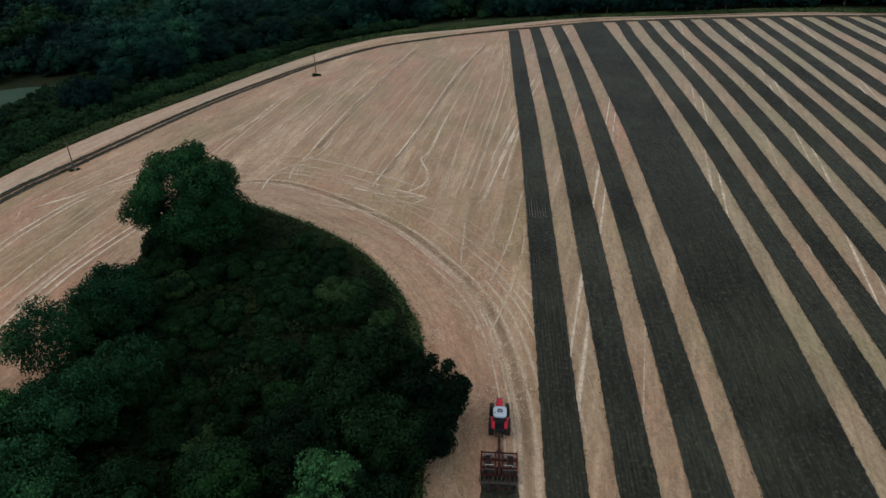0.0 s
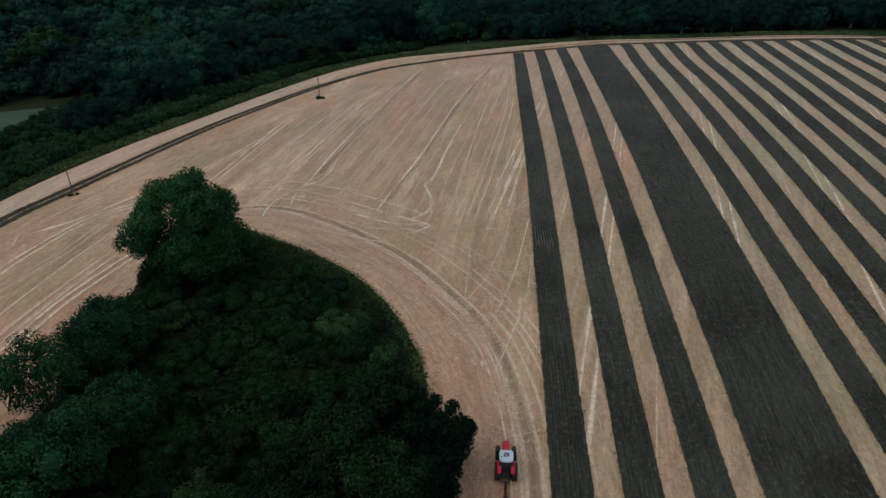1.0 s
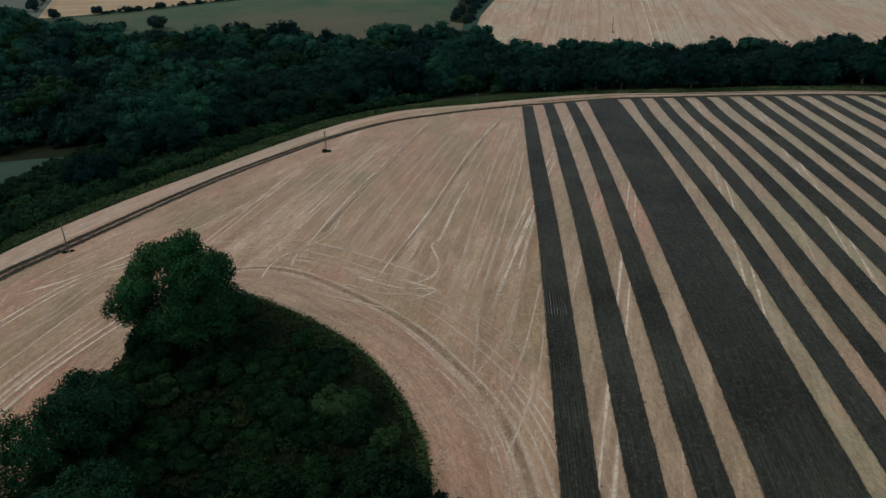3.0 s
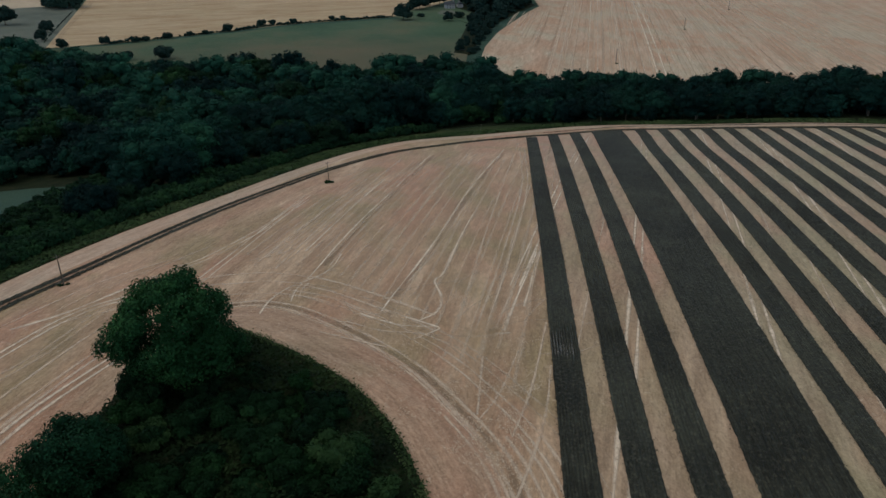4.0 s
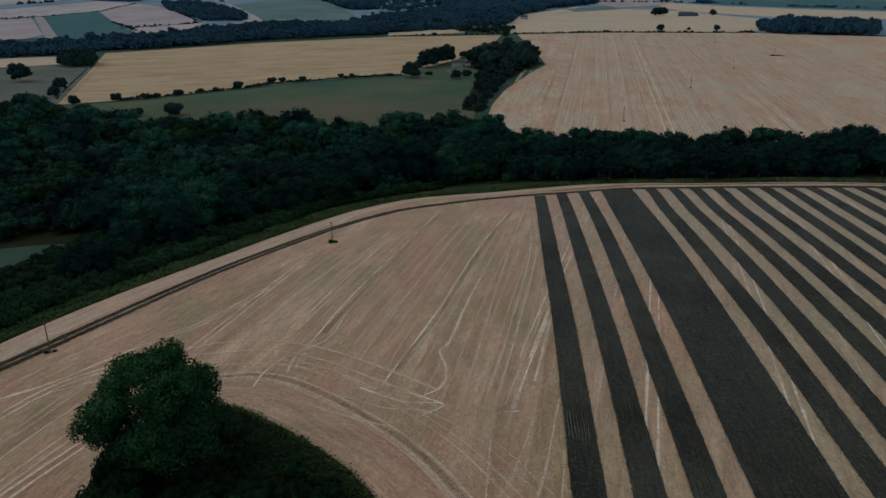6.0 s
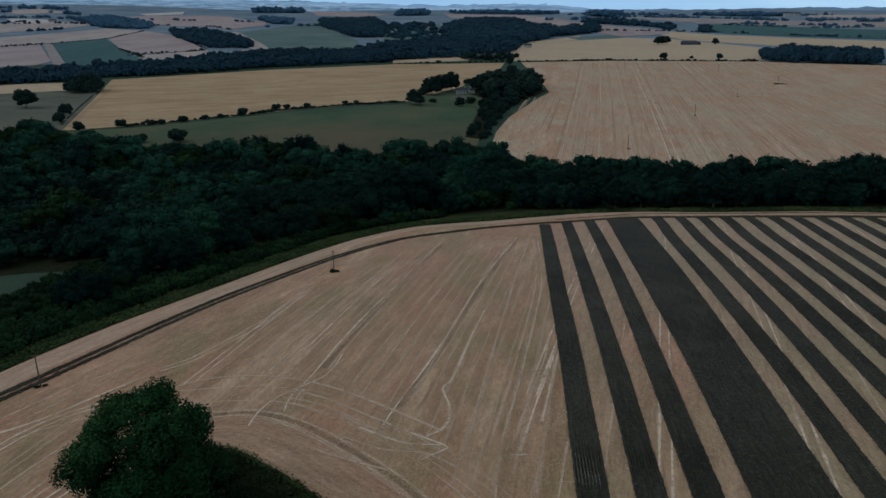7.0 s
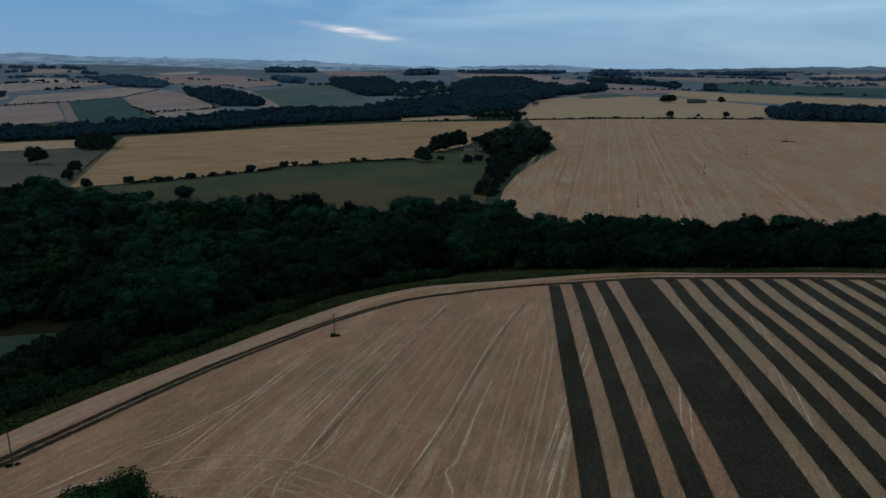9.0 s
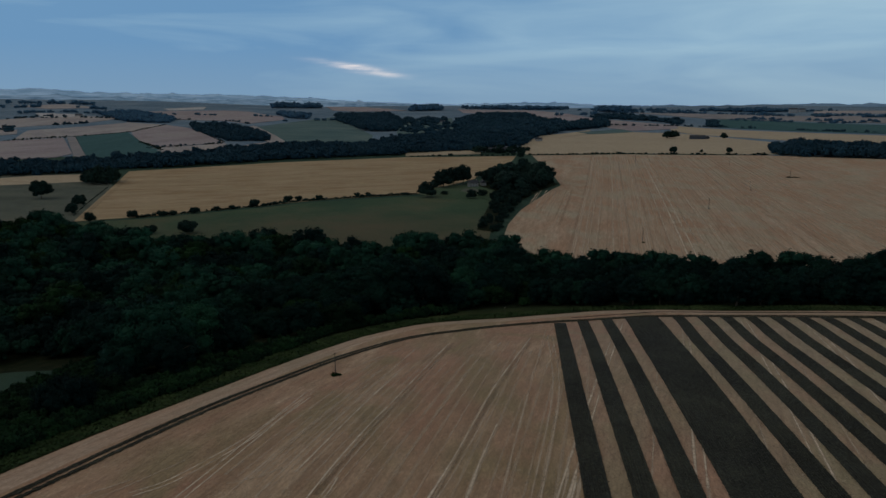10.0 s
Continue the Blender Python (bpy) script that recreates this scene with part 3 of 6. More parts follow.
# and how far the last ones swing where they leave the headland
SWING = {3: 1.0, 4: 2.3, 5: 2.3, 6: 2.8, 7: 3.1, 8: 2.6, 9: 2.2, 10: 2.0, 11: 2.2, 12: 2.6}
BOW = {7: 0.5, 8: 0.9, 9: 1.6, 10: 2.5, 11: 3.1, 12: 2.9, 13: 2.0, 14: 1.3, 15: 0.8, 16: 0.5}
for k, (near, far_x, wide, end, bend) in enumerate(STRIPS):
    slope = (far_x - near) / 285
    tilled("tilled_strip", [(near + slope * (yy - 57) + bend * max(0, 130 - yy) / 60 - BOW.get(k, 0) * math.exp(-((yy - 215) / 70) ** 2) + DRIFT.get(k, 0) * float(ease(150, 240, yy)) + SWING.get(k, 2.8 if k > 3 else 0) * float(ease(285, 345, yy)), yy) for yy in (8, 40, 70, 100, 130, 170, 210, 250, 285, 305, 325, end)], wide, k + 3,
           "wide band of dark tilled soil between stubble" if wide > 10 else "narrow band of dark tilled soil between stubble", 0.05, swell=0.9 if wide > 10 else 0.0)


def clods():
    """Lumps of earth thrown out along both sides of the passes."""
    rng = np.random.default_rng(31)
    at = []
    for k, (near, far_x, wide, end, bend) in enumerate(STRIPS[:9]):
        slope = (far_x - near) / 285
        for side in (-1, 1):
            y = 50 + 230 * rng.random(420) ** 1.6
            x = near + slope * (y - 57) + bend * np.clip(130 - y, 0, None) / 60 - BOW.get(k, 0) * np.exp(-((y - 215) / 70) ** 2) + DRIFT.get(k, 0) * ease(150, 240, y)
            at.append(np.c_[x + side * ((wide + (1.2 * ease(150, 250, y) if wide > 10 else 0)) / 2 + np.abs(rng.normal(0, 0.22, 420)) - 0.1), y])
    p = np.vstack(at)
    n = len(p)
    r = 0.04 + 0.11 * rng.random((n, 1)) ** 3
    corner = np.array([(1, 0, 0), (0, 1, 0), (-1, 0, 0), (0, -1, 0), (0, 0, 0.9)])
    v = (np.c_[p, ground(p[:, 0], p[:, 1]) + 0.12][:, None] + corner[None] * r[:, :, None] * rng.uniform(0.6, 1.3, (n, 5, 1))).reshape(-1, 3)
    f = (np.array([(0, 1, 4), (1, 2, 4), (2, 3, 4), (3, 0, 4)])[None] + 5 * np.arange(n)[:, None, None]).reshape(-1, 3)
    tagged(new("clods", mesh_of("clods", v, f, [m_soil])), "dark clods of earth along the tilled strips", "clods", kind="stuff")


clods()
EDGE_PASS = [(-118, 100), (-117, 118), (-115, 137), (-111.6, 151), (-107.7, 169), (-103.4, 190), (-97.5, 216), (-89, 245), (-78, 280), (-61.5, 312),
             (-41, 326), (-25, 334), (-4, 340), (9, 342), (22, 345.5), (37, 348.5), (51, 347.5), (70, 345), (113, 342.5), (137, 342.5), (200, 338)]
tilled("tilled_strip", beside(EDGE_PASS, -1.5), 1.9, 77, "dark rough rut of a cultivator pass along the field's edge", 0.2, m_soil_dry)
tilled("tilled_strip", beside(EDGE_PASS, 1.45), 1.7, 76, "dark rough rut of a cultivator pass along the field's edge", 0.24, m_soil_dry)
# a thin furrow beyond the last pass
tilled("tilled_strip", [(4, 350), (26, 357), (43, 361), (68, 356), (94, 354), (120, 354), (142, 351), (157, 348), (200, 341)], 0.8, 78,
       "thin dark furrow along the far edge of the stubble")

# headlands: cut round the copse and along the edge
COPSE_EDGE = [(-66, 124), (-56, 126.5), (-49, 123.5), (-39, 117), (-29, 109.3), (-21, 99.7), (-15.7, 90.3), (-12.5, 83), (-10, 70), (-9, 60), (-8.3, 50), (-8.2, 30), (-9, 5)]


HEAD = beside(COPSE_EDGE, -5.2)


def band(name, line, width, lift, mat, label, across=4, step=2.5):
    ob = ribbon(name, line, width, lift, mat, step, across)
    uv = ob.data.uv_layers[0].data
    for d in uv:
        d.uv[0] *= width
    return tagged(ob, label, "field", kind="structure")


band("headland", HEAD, 10.5, 0.115, m_headland, "reddish stubble cut in rings round the copse")
band("headland", beside(EDGE_LEFT[2:] + EDGE_FAR, 5.5)[:-1], 10.0, 0.115, m_edge_stubble, "pale stubble cut along the rounded edge of the field")

TRACKS = 0


def track(line, width=0.7, mat=None, gap=0.0, lift=0.15, label="pale straw left in a wheel track on the stubble"):
    """One wheel track, or a pair of them gap metres apart."""
    global TRACKS
    for off in ((-gap / 2, gap / 2) if gap else (0,)):
        TRACKS += 1
        ob = ribbon("wheel_track", beside(line, off) if off else line, width * 1.2, lift + 0.004 * (TRACKS % 9), mat or m_track, 1.5, 2, seed=TRACKS, wander=0.25)
        tagged(ob, label, "wheel track", "wheel tracks on the stubble", "structure")


RING = [(-75, 134), (-68, 136.6), (-62, 138), (-56.2, 139), (-48.1, 136.8), (-38.7, 131.2), (-28.8, 123.6), (-22.4, 118), (-16.5, 111.7), (-10.6, 103.8), (-5.7, 96.7), (-1.9, 88.9), (0.8, 80), (2.45, 71.7), (3.5, 63.5), (3.9, 53.9), (4.0, 40), (3.5, 20)]
track(RING, 0.9, m_track_dim, gap=2.1)
track(RING, 1.3, m_wheel, lift=0.128)
track(beside(RING, 2.9)[9:], 0.6, m_track_dim)
track(beside(RING, -3.6)[10:], 0.6, m_track_dim, gap=1.8)
for off in (-5.6, -7.4, -9.8, -11.6, 1.7):
    track(beside(RING, off)[3:15 if off < 0 else 18], 0.55, m_swath if off < -8 else m_track_dim, lift=0.14)
arc_rng = np.random.default_rng(21)
for k in range(26):
    ax, ay = arc_rng.uniform(-40, 2), arc_rng.uniform(104, 146)
    if ay < 106 - ax * 0.75:
        continue
    turn, bend, far = arc_rng.uniform(-0.5, 2.6), arc_rng.uniform(-0.05, 0.05), arc_rng.uniform(9, 24)
    track([(ax + math.cos(turn + bend * d) * d, ay + math.sin(turn + bend * d) * d) for d in np.linspace(0, far, 5)], 0.4, m_swath, lift=0.14, label="faint curved trace of straw where a machine turned")
track([(-88, 140), (-78, 148.4), (-73.1, 153), (-62.6, 155.5), (-50.5, 153.4), (-42.1, 149.8), (-31.3, 143.2), (-18.8, 134.9)], 0.8, m_track_dim)
track([(-78, 147), (-67.8, 149), (-57, 150.5), (-44.8, 146.3), (-36, 141), (-28, 136)], 0.7, m_track_dim)
track([(-72, 141), (-61.9, 143.6), (-49.6, 143), (-40, 138)], 0.7, m_track_dim)
track([(-39, 139.4), (-31.4, 134.7), (-27.6, 136.1), (-17.9, 128.5)], 0.7, m_track_dim)
# the tramlines up the hill: a bright line of straw and a pressed rut beside it
track([(-29.9, 136), (-29.1, 143.2), (-26.1, 164.8), (-23.9, 186.2), (-20.6, 227.7), (-16.6, 265), (-13.5, 292.3), (-12.6, 302)], 0.55, m_line)
track([(-28.3, 143.2), (-25.2, 164.8), (-22.9, 186.2), (-19.5, 227.7), (-15.4, 265), (-12.2, 292.3)], 1.5, m_wheel, lift=0.125)
track([(-27.2, 150), (-24.3, 165), (-22.0, 186), (-18.6, 227)], 0.5, m_track_dim)
track([(-50.2, 152), (-49.8, 159.1), (-49.4, 175.1), (-48.2, 198.3), (-46.3, 223.8), (-44.4, 260), (-43, 296)], 0.55, m_line)
track([(-48.6, 160), (-48.1, 175), (-46.8, 198), (-44.9, 224), (-42.8, 260), (-41.4, 296)], 1.7, m_wheel, lift=0.125)
track([(-47.3, 160), (-46.7, 175), (-45.3, 198), (-43.4, 224), (-41.2, 260)], 0.55, m_track_dim)
track([(-56.4, 170), (-55.9, 177.7), (-55.0, 196.4), (-53.9, 219.8), (-52.2, 248.5)], 0.75, m_track)
track([(-76.2, 150), (-76.0, 156.8), (-75.4, 169.4), (-75.1, 181.9), (-74.5, 206.3), (-73.6, 222)], 0.6, m_track)
track([(-74.3, 150), (-74.1, 156.2), (-73.6, 169.4), (-73.3, 181.9), (-72.8, 206.2), (-71.9, 222)], 0.55, m_track)
track([(-36, 160), (-33.5, 200), (-30, 250), (-27, 296)], 1.2, m_swath)
track([(-64, 176), (-62.6, 205), (-60.2, 240), (-58.4, 262)], 0.9, m_swath)
track([(1.0, 164), (1.8, 172), (3.2, 182)], 0.7)
track([(-1.6, 140), (0.4, 158), (1.6, 170)], 0.9)
track([(-69.6, 257), (-64.9, 272), (-59.7, 288)], 0.8, m_track_dim)
track([(-68.6, 163.6), (-63.2, 167.5), (-60, 172)], 1.2, m_swath)
track([(-63, 168), (-61, 200), (-58, 240)], 1.0, m_swath)
track([(-104, 126), (-97, 134), (-92, 144.5), (-87, 155)], 1.4)
track([(-50.0, 140), (-50.8, 144.9), (-50.8, 149.5)], 0.7)
track([(-49.0, 142), (-49.6, 147.0), (-49.1, 149.6)], 0.7)
track([(-54.5, 134), (-54.8, 140), (-53.4, 146), (-50.5, 150.5), (-47.5, 155), (-46.4, 160.5), (-46.6, 168)], 0.6, m_track)
track([(-17.0, 200), (-18.6, 179), (-19.8, 157), (-21.3, 152), (-19.1, 145), (-18.3, 139.3), (-19.4, 135.1), (-21.5, 133)], 0.6, m_track)
track([(-34, 135), (-25, 130.5), (-17.2, 130.3), (-19.9, 126.8), (-21.5, 125.2)], 0.65, m_line)
track([(-25.5, 134.5), (-20.5, 131.8), (-17.6, 130.2)], 0.6, m_line)
track([(-36, 131.5), (-28, 128), (-21, 127.5), (-15, 124)], 0.6, m_track_dim)
track([(-40, 127), (-32, 124), (-26, 122)], 0.6, m_track_dim)
track([(-5.2, 129.5), (-2.6, 147.8), (0.2, 166.5), (1.2, 176)], 0.75, m_line)
track([(-6.6, 131), (-4.0, 149), (-1.2, 168), (-0.2, 182)], 0.55, m_track_dim)
track([(-6.6, 128.4), (-5.2, 129.2), (-4.0, 129.0)], 0.6)
track([(-8.4, 120), (-8.0, 103)], 0.5, m_track_dim)
track([(-7.5, 102), (-4.9, 109), (-2.2, 122.7)], 0.5, m_track_dim)
track([(-2.5, 98), (0.2, 111.4), (2.8, 133.5)], 0.5, m_track_dim)
track([(-2, 84), (-0.3, 90.5), (2.3, 103.5), (3.4, 118)], 0.5, m_track_dim)
track([(-9.5, 130), (-6.5, 165), (-3, 230), (-5, 300)], 0.6, m_track_dim, gap=1.8)
track([(-14, 135), (-12, 190), (-9, 260), (-7, 320)], 0.7, m_track_dim)
track([(-60, 158), (-58.5, 190), (-56, 240), (-54, 290)], 0.8, m_track_dim)
track([(-66, 160), (-64, 190), (-61, 225)], 0.7, m_track_dim)
track([(-86, 158), (-81, 165), (-76.5, 182), (-74.4, 197), (-74, 228)], 0.6, gap=1.9)
track([(-74, 119), (-77.2, 105.4), (-78.9, 94.8), (-79.2, 79.8), (-79, 55), (-78, 25)], 0.8, gap=1.9)
track([(-75, 122), (-78.5, 119), (-81.2, 101.8), (-82.5, 84.3), (-83, 60)], 0.9, m_track_dim, gap=1.9)
track([(-80, 138), (-85, 125), (-87, 105), (-88, 80)], 0.8, m_track_dim)
track([(-82, 150), (-88.5, 141), (-90.2, 117), (-93.9, 100.7), (-95, 80)], 0.8, m_swath, gap=1.9)
track([(-78, 146), (-88.8, 140.4), (-95, 131.5), (-97.9, 117.2), (-98.6, 107.3), (-99, 80)], 0.8, gap=1.9)
track([(-79, 141), (-86.4, 135.8), (-94, 129.9), (-97.5, 124)], 0.7, m_track_dim)
track([(-90, 165), (-100, 150), (-106.7, 128.4), (-106.4, 126), (-103.8, 120.1)], 0.6, m_track_dim)
track([(-84, 175), (-90, 160), (-96, 148), (-100, 135)], 0.8, m_swath)
# tramlines, twenty-three metres apart, that run on under the tilled strips
for c, lean, y0, y1 in ((-1.3, 0.151, 66, 336), (23.2, 0.147, 70, 338), (45.5, 0.150, 80, 338), (71, 0.150, 100, 336), (94, 0.15, 120, 336), (118, 0.15, 150, 334), (-26.2, 0.150, 150, 330)):
    track([(c + lean * y, y) for y in np.linspace(y0, y1, 5)], 0.75, gap=2.0)
for c, y0, y1 in ((8.3, 62, 112), (-10.5, 120, 260), (13, 130, 240), (31, 150, 300), (37, 110, 220), (53, 140, 260), (61, 180, 330), (80, 170, 330), (102, 200, 330)):
    track([(c + 0.150 * y, y) for y in np.linspace(y0, y1, 4)], 0.5, m_track_dim)


# bright sheen on the furrow crests, painted as short pale ribbons
for k in range(8):
    track([(3.7 + 0.52 * k, 121.5 - 0.3 * (k % 3)), (3.55 + 0.52 * k, 125.5), (3.4 + 0.52 * k, 129.0 + 0.4 * (k % 2))], 0.2, m_ridge_sheen, lift=0.46, label="painted pale sheen along a furrow crest in the tilled soil")


def litter():
    """Straw dropped where the machines turn, lying flat."""
    rng = np.random.default_rng(12)
    spots = np.vstack([rng.uniform((-44, 96), (3, 148), (8200, 2)), rng.uniform((-14, 60), (5, 112), (10500, 2)), rng.uniform((-70, 132), (-30, 160), (3600, 2))])
    keep = np.array([noise.noise(Vector((x * 0.11, y * 0.11, 5.0))) + 0.6 * noise.noise(Vector((x * 0.45, y * 0.45, 9.0))) > 0.08 for x, y in spots])
    p = spots[keep]
    p = p[~inside([tuple(q) for q in COPSE_EDGE] + [(-60, 5), (-66, 100)], p[:, 0], p[:, 1]) & (p[:, 0] < 7.2 - (p[:, 1] - 57) * 0.031 - 2.6)]
    n = len(p)
    a = rng.uniform(0, math.pi, n)
    long, wide = rng.uniform(0.06, 0.24, (n, 1)), rng.uniform(0.02, 0.07, (n, 1))
    d = np.c_[np.cos(a), np.sin(a)]
    e = np.c_[-d[:, 1], d[:, 0]]
    c = np.stack([p + d * long, p + e * wide, p - d * long * 0.9, p - e * wide], 1).reshape(-1, 2)
    v = np.c_[c, ground(c[:, 0], c[:, 1]) + 0.2]
    tagged(new("straw_litter", mesh_of("straw_litter", v, np.arange(len(v)).reshape(-1, 4), [m_straw])), "loose pale straw lying where the combine turned", "straw", kind="stuff")


litter()
swath_rng = np.random.default_rng(14)
for x in np.arange(-71, -1, 3.1):
    y0 = 156 + max(0, -x - 50) * 0.2 if x < -48 else 150 - (x + 48) * 0.85
    y0 += swath_rng.uniform(-4, 10)
    y1 = 318 + x * 0.55 - swath_rng.uniform(0, 30)
    track([(x, y0), (x + (y1 - y0) * 0.035, (y0 + y1) / 2), (x + (y1 - y0) * 0.07, y1)], swath_rng.uniform(0.5, 1.1), m_swath, label="faint pale line between two swaths of stubble")

verge = ribbon("verge", beside(EDGE_LEFT[1:] + EDGE_FAR, -16), 33.0, 0.05, m_rough_grass, 3.0, 11)
tagged(verge, "rough dark grass verge round the stubble", "verge", kind="structure")

# ---- fields beyond the valley ----
def far_field(name, mat, label, lift, poly):
    """A field laid over the lie of the land."""
    d = math.hypot(*np.mean(poly, axis=0))
    drape(name, poly, lift, max(8.0, d * 0.022), mat, label, "field", ragged=0.0 if d > 500 else 0.6)


far_field("meadow", m_meadow, "dull green meadow sloping above the wood", 0.5, [(-424, 566), (-390, 530), (-335, 500), (-200, 465), (-80, 500), (-53, 540), (-62, 748), (-92, 805), (-152, 791), (-242, 733), (-292, 679), (-363, 604)])
far_field("barley_field", m_barley, "golden ripe barley on a gentle slope", 0.5, [(-412, 581), (-519, 796), (-590, 939), (-433, 1108), (-258, 1229), (-70, 1278), (-72, 1200), (-82, 1130), (-108, 1060), (-110, 960), (-128, 900), (-150, 850), (-156, 809), (-247, 749), (-297, 692), (-370, 614)])
far_field("stubble_field", m_far_stubble, "pale stubble striped by the combine, with poles across it", 0.5, [(-44, 540), (-44, 582), (-44, 638), (-37, 715), (-22, 796), (-9, 866), (2, 909), (-8, 980), (-51, 1290), (108, 1326), (349, 1311), (620, 1190), (520, 800), (300, 480), (60, 500)])
far_field("pasture", m_pasture, "worn pasture in a clearing of the wood", 0.4, [(-178, 216), (-186, 234), (-193, 258), (-189, 268), (-190, 276), (-212, 273), (-230, 268), (-254, 256), (-214, 214)])
far_field("pasture", m_dry_pasture, "dry grey-green pasture with single trees", 0.5, [(-412, 581), (-430, 550), (-700, 600), (-760, 850), (-600, 905), (-519, 796)])
far_field("pale_field", m_wheat, "thin yellow field before a dark wood", 0.6, [(-700, 815), (-672, 860), (-624, 890), (-578, 826), (-613, 794), (-660, 760)])
far_field("grass_bank", m_pasture, "green grass bank between farm trees and stubble", 0.58, [(-38, 1043), (2, 909), (-9, 866), (-37, 715), (-44, 638), (-44, 582), (-50, 589), (-49, 688), (-46, 777), (-38, 844), (-32, 922)])
far_field("paddock", m_meadow, "small green paddock before the farmhouse", 0.54, [(-156, 809), (-150, 850), (-128, 895), (-96, 920), (-72, 870), (-58, 748), (-92, 805), (-140, 790)])
far_field("lane_verge", m_pasture, "rough grass beside the lane to the houses", 0.52, [(-76, 1190), (-74, 1296), (-49, 1306), (-6, 985), (0, 925), (-34, 1035), (-74, 1010), (-106, 1050)])
far_field("farmyard", m_dry_pasture, "worn grassy yard before the farmhouse", 0.62, [(-112, 838), (-98, 820), (-90, 842), (-98, 866), (-110, 862)])
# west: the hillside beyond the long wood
far_field("green_field", m_hazy_green_field, "dark green crop on a far hillside", 1.3, [(-1078, 1497), (-1062, 1670), (-854, 1396), (-723, 1247), (-645, 1114), (-741, 1064)])
far_field("pale_field", m_hazy_pink_field, "pinkish cut field on a far hillside", 1.2, [(-1134, 1310), (-1079, 1458), (-825, 1141), (-808, 1080), (-863, 1001)])
far_field("brown_field", m_hazy_brown_field, "brown weedy strip beside a green crop", 1.2, [(-1076, 1466), (-1079, 1497), (-753, 1079), (-797, 1106)])
far_field("pale_field", m_hazy_pale_field, "long pale strip of stubble on a far hillside", 1.2, [(-1408, 1757), (-1414, 2231), (-1202, 2078), (-1066, 1693), (-1095, 1513), (-1137, 1382)])
far_field("brown_field", m_hazy_pink_field, "pinkish-brown stubble on a far hillside", 1.2, [(-1196, 2078), (-952, 1803), (-782, 1562), (-695, 1447), (-771, 1284), (-977, 1562), (-1051, 1671)])
far_field("pale_field", m_hazy_pale_field, "thin pale field above the long wood", 1.3, [(-762, 1273), (-681, 1423), (-623, 1303), (-685, 1211), (-703, 1217)])
far_field("pale_field", m_hazy_pale_field, "pale strip of stubble below a hedge of trees", 1.4, [(-1906, 2189), (-1850, 2480), (-1598, 2492), (-1545, 2183), (-1593, 2009), (-1572, 1807)])
far_field("pale_field", m_hazy_bright_field, "small bright field among far hedges", 1.6, [(-2020, 2551), (-1814, 2561), (-1781, 2450), (-1856, 2382)])
far_field("pale_field", m_hazy_pale_field, "small pale field behind a hedge", 1.4, [(-1519, 1747), (-1469, 1790), (-1285, 1568), (-1272, 1467)])
far_field("pale_field", m_hazy_pale_field, "pale field high on the western hill", 1.8, [(-2420, 2900), (-2300, 3120), (-2000, 2900), (-2130, 2760)])
far_field("brown_field", m_hazy_pink_field, "wide pinkish stubble near the horizon", 1.5, [(-1707, 2781), (-1468, 3050), (-1366, 3060), (-1107, 2805), (-990, 2539), (-959, 2153), (-1141, 2372), (-1343, 2425), (-1503, 2635)])
far_field("pale_field", m_hazy_bright_field, "thin bright field near the horizon", 1.9, [(-1721, 2970), (-1641, 3202), (-1573, 3044), (-1649, 2892)])
far_field("grass_field", m_hazy_hill_grass, "dull green grass on a far slope", 1.3, [(-825, 1854), (-896, 2517), (-947, 3054), (-629, 2148), (-449, 1731), (-395, 1500), (-538, 1435), (-688, 1645)])
far_field("grass_field", m_hazy_hill_grass, "scrubby green slope between two woods", 1.3, [(-618, 2777), (-429, 2920), (-259, 1824), (-406, 1803)])
far_field("pale_field", m_hazy_pale_field, "pale verge along a far slope", 1.5, [(-850, 1900), (-880, 2010), (-660, 1640), (-583, 1500), (-610, 1470)])
far_field("brown_field", m_hazy_pink_field, "pinkish field below a wooded crest", 2.0, [(-1350, 4080), (-1137, 4104), (-803, 3798), (-989, 3569), (-1134, 3558)])
far_field("pale_field", m_hazy_pale_field, "thin pale field beside the long wood", 1.3, [(-623, 1303), (-626, 1439), (-583, 1525), (-577, 1410), (-583, 1289)])
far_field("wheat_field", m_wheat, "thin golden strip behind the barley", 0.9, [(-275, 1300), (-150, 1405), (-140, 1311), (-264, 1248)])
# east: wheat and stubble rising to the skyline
far_field("brown_field", m_hazy_pink_field, "pinkish field below the skyline wood", 1.9, [(-555, 3992), (-145, 3862), (111, 2904), (145, 2731), (-29, 2699), (-145, 3208), (-470, 3581)])
far_field("pale_field", m_hazy_pink_field, "pinkish stubble beyond the wheat", 1.7, [(167, 2763), (383, 2459), (359, 2304), (216, 2216), (153, 2371)])
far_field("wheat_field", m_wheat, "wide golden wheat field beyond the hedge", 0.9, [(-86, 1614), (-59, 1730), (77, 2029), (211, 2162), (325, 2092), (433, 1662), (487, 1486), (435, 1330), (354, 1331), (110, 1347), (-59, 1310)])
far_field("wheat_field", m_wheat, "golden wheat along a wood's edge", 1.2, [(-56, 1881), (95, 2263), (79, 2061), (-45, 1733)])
far_field("grass_field", m_hazy_hill_grass, "dull green patch in the wheat", 1.5, [(50, 2143), (190, 2296), (211, 2162), (85, 2031)])
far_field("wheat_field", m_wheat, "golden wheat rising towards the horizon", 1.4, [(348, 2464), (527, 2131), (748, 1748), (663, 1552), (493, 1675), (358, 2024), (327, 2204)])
far_field("green_field", m_hazy_green_field, "green field below the horizon", 1.8, [(539, 2734), (642, 2828), (928, 2163), (779, 1819), (653, 2024), (480, 2353)])
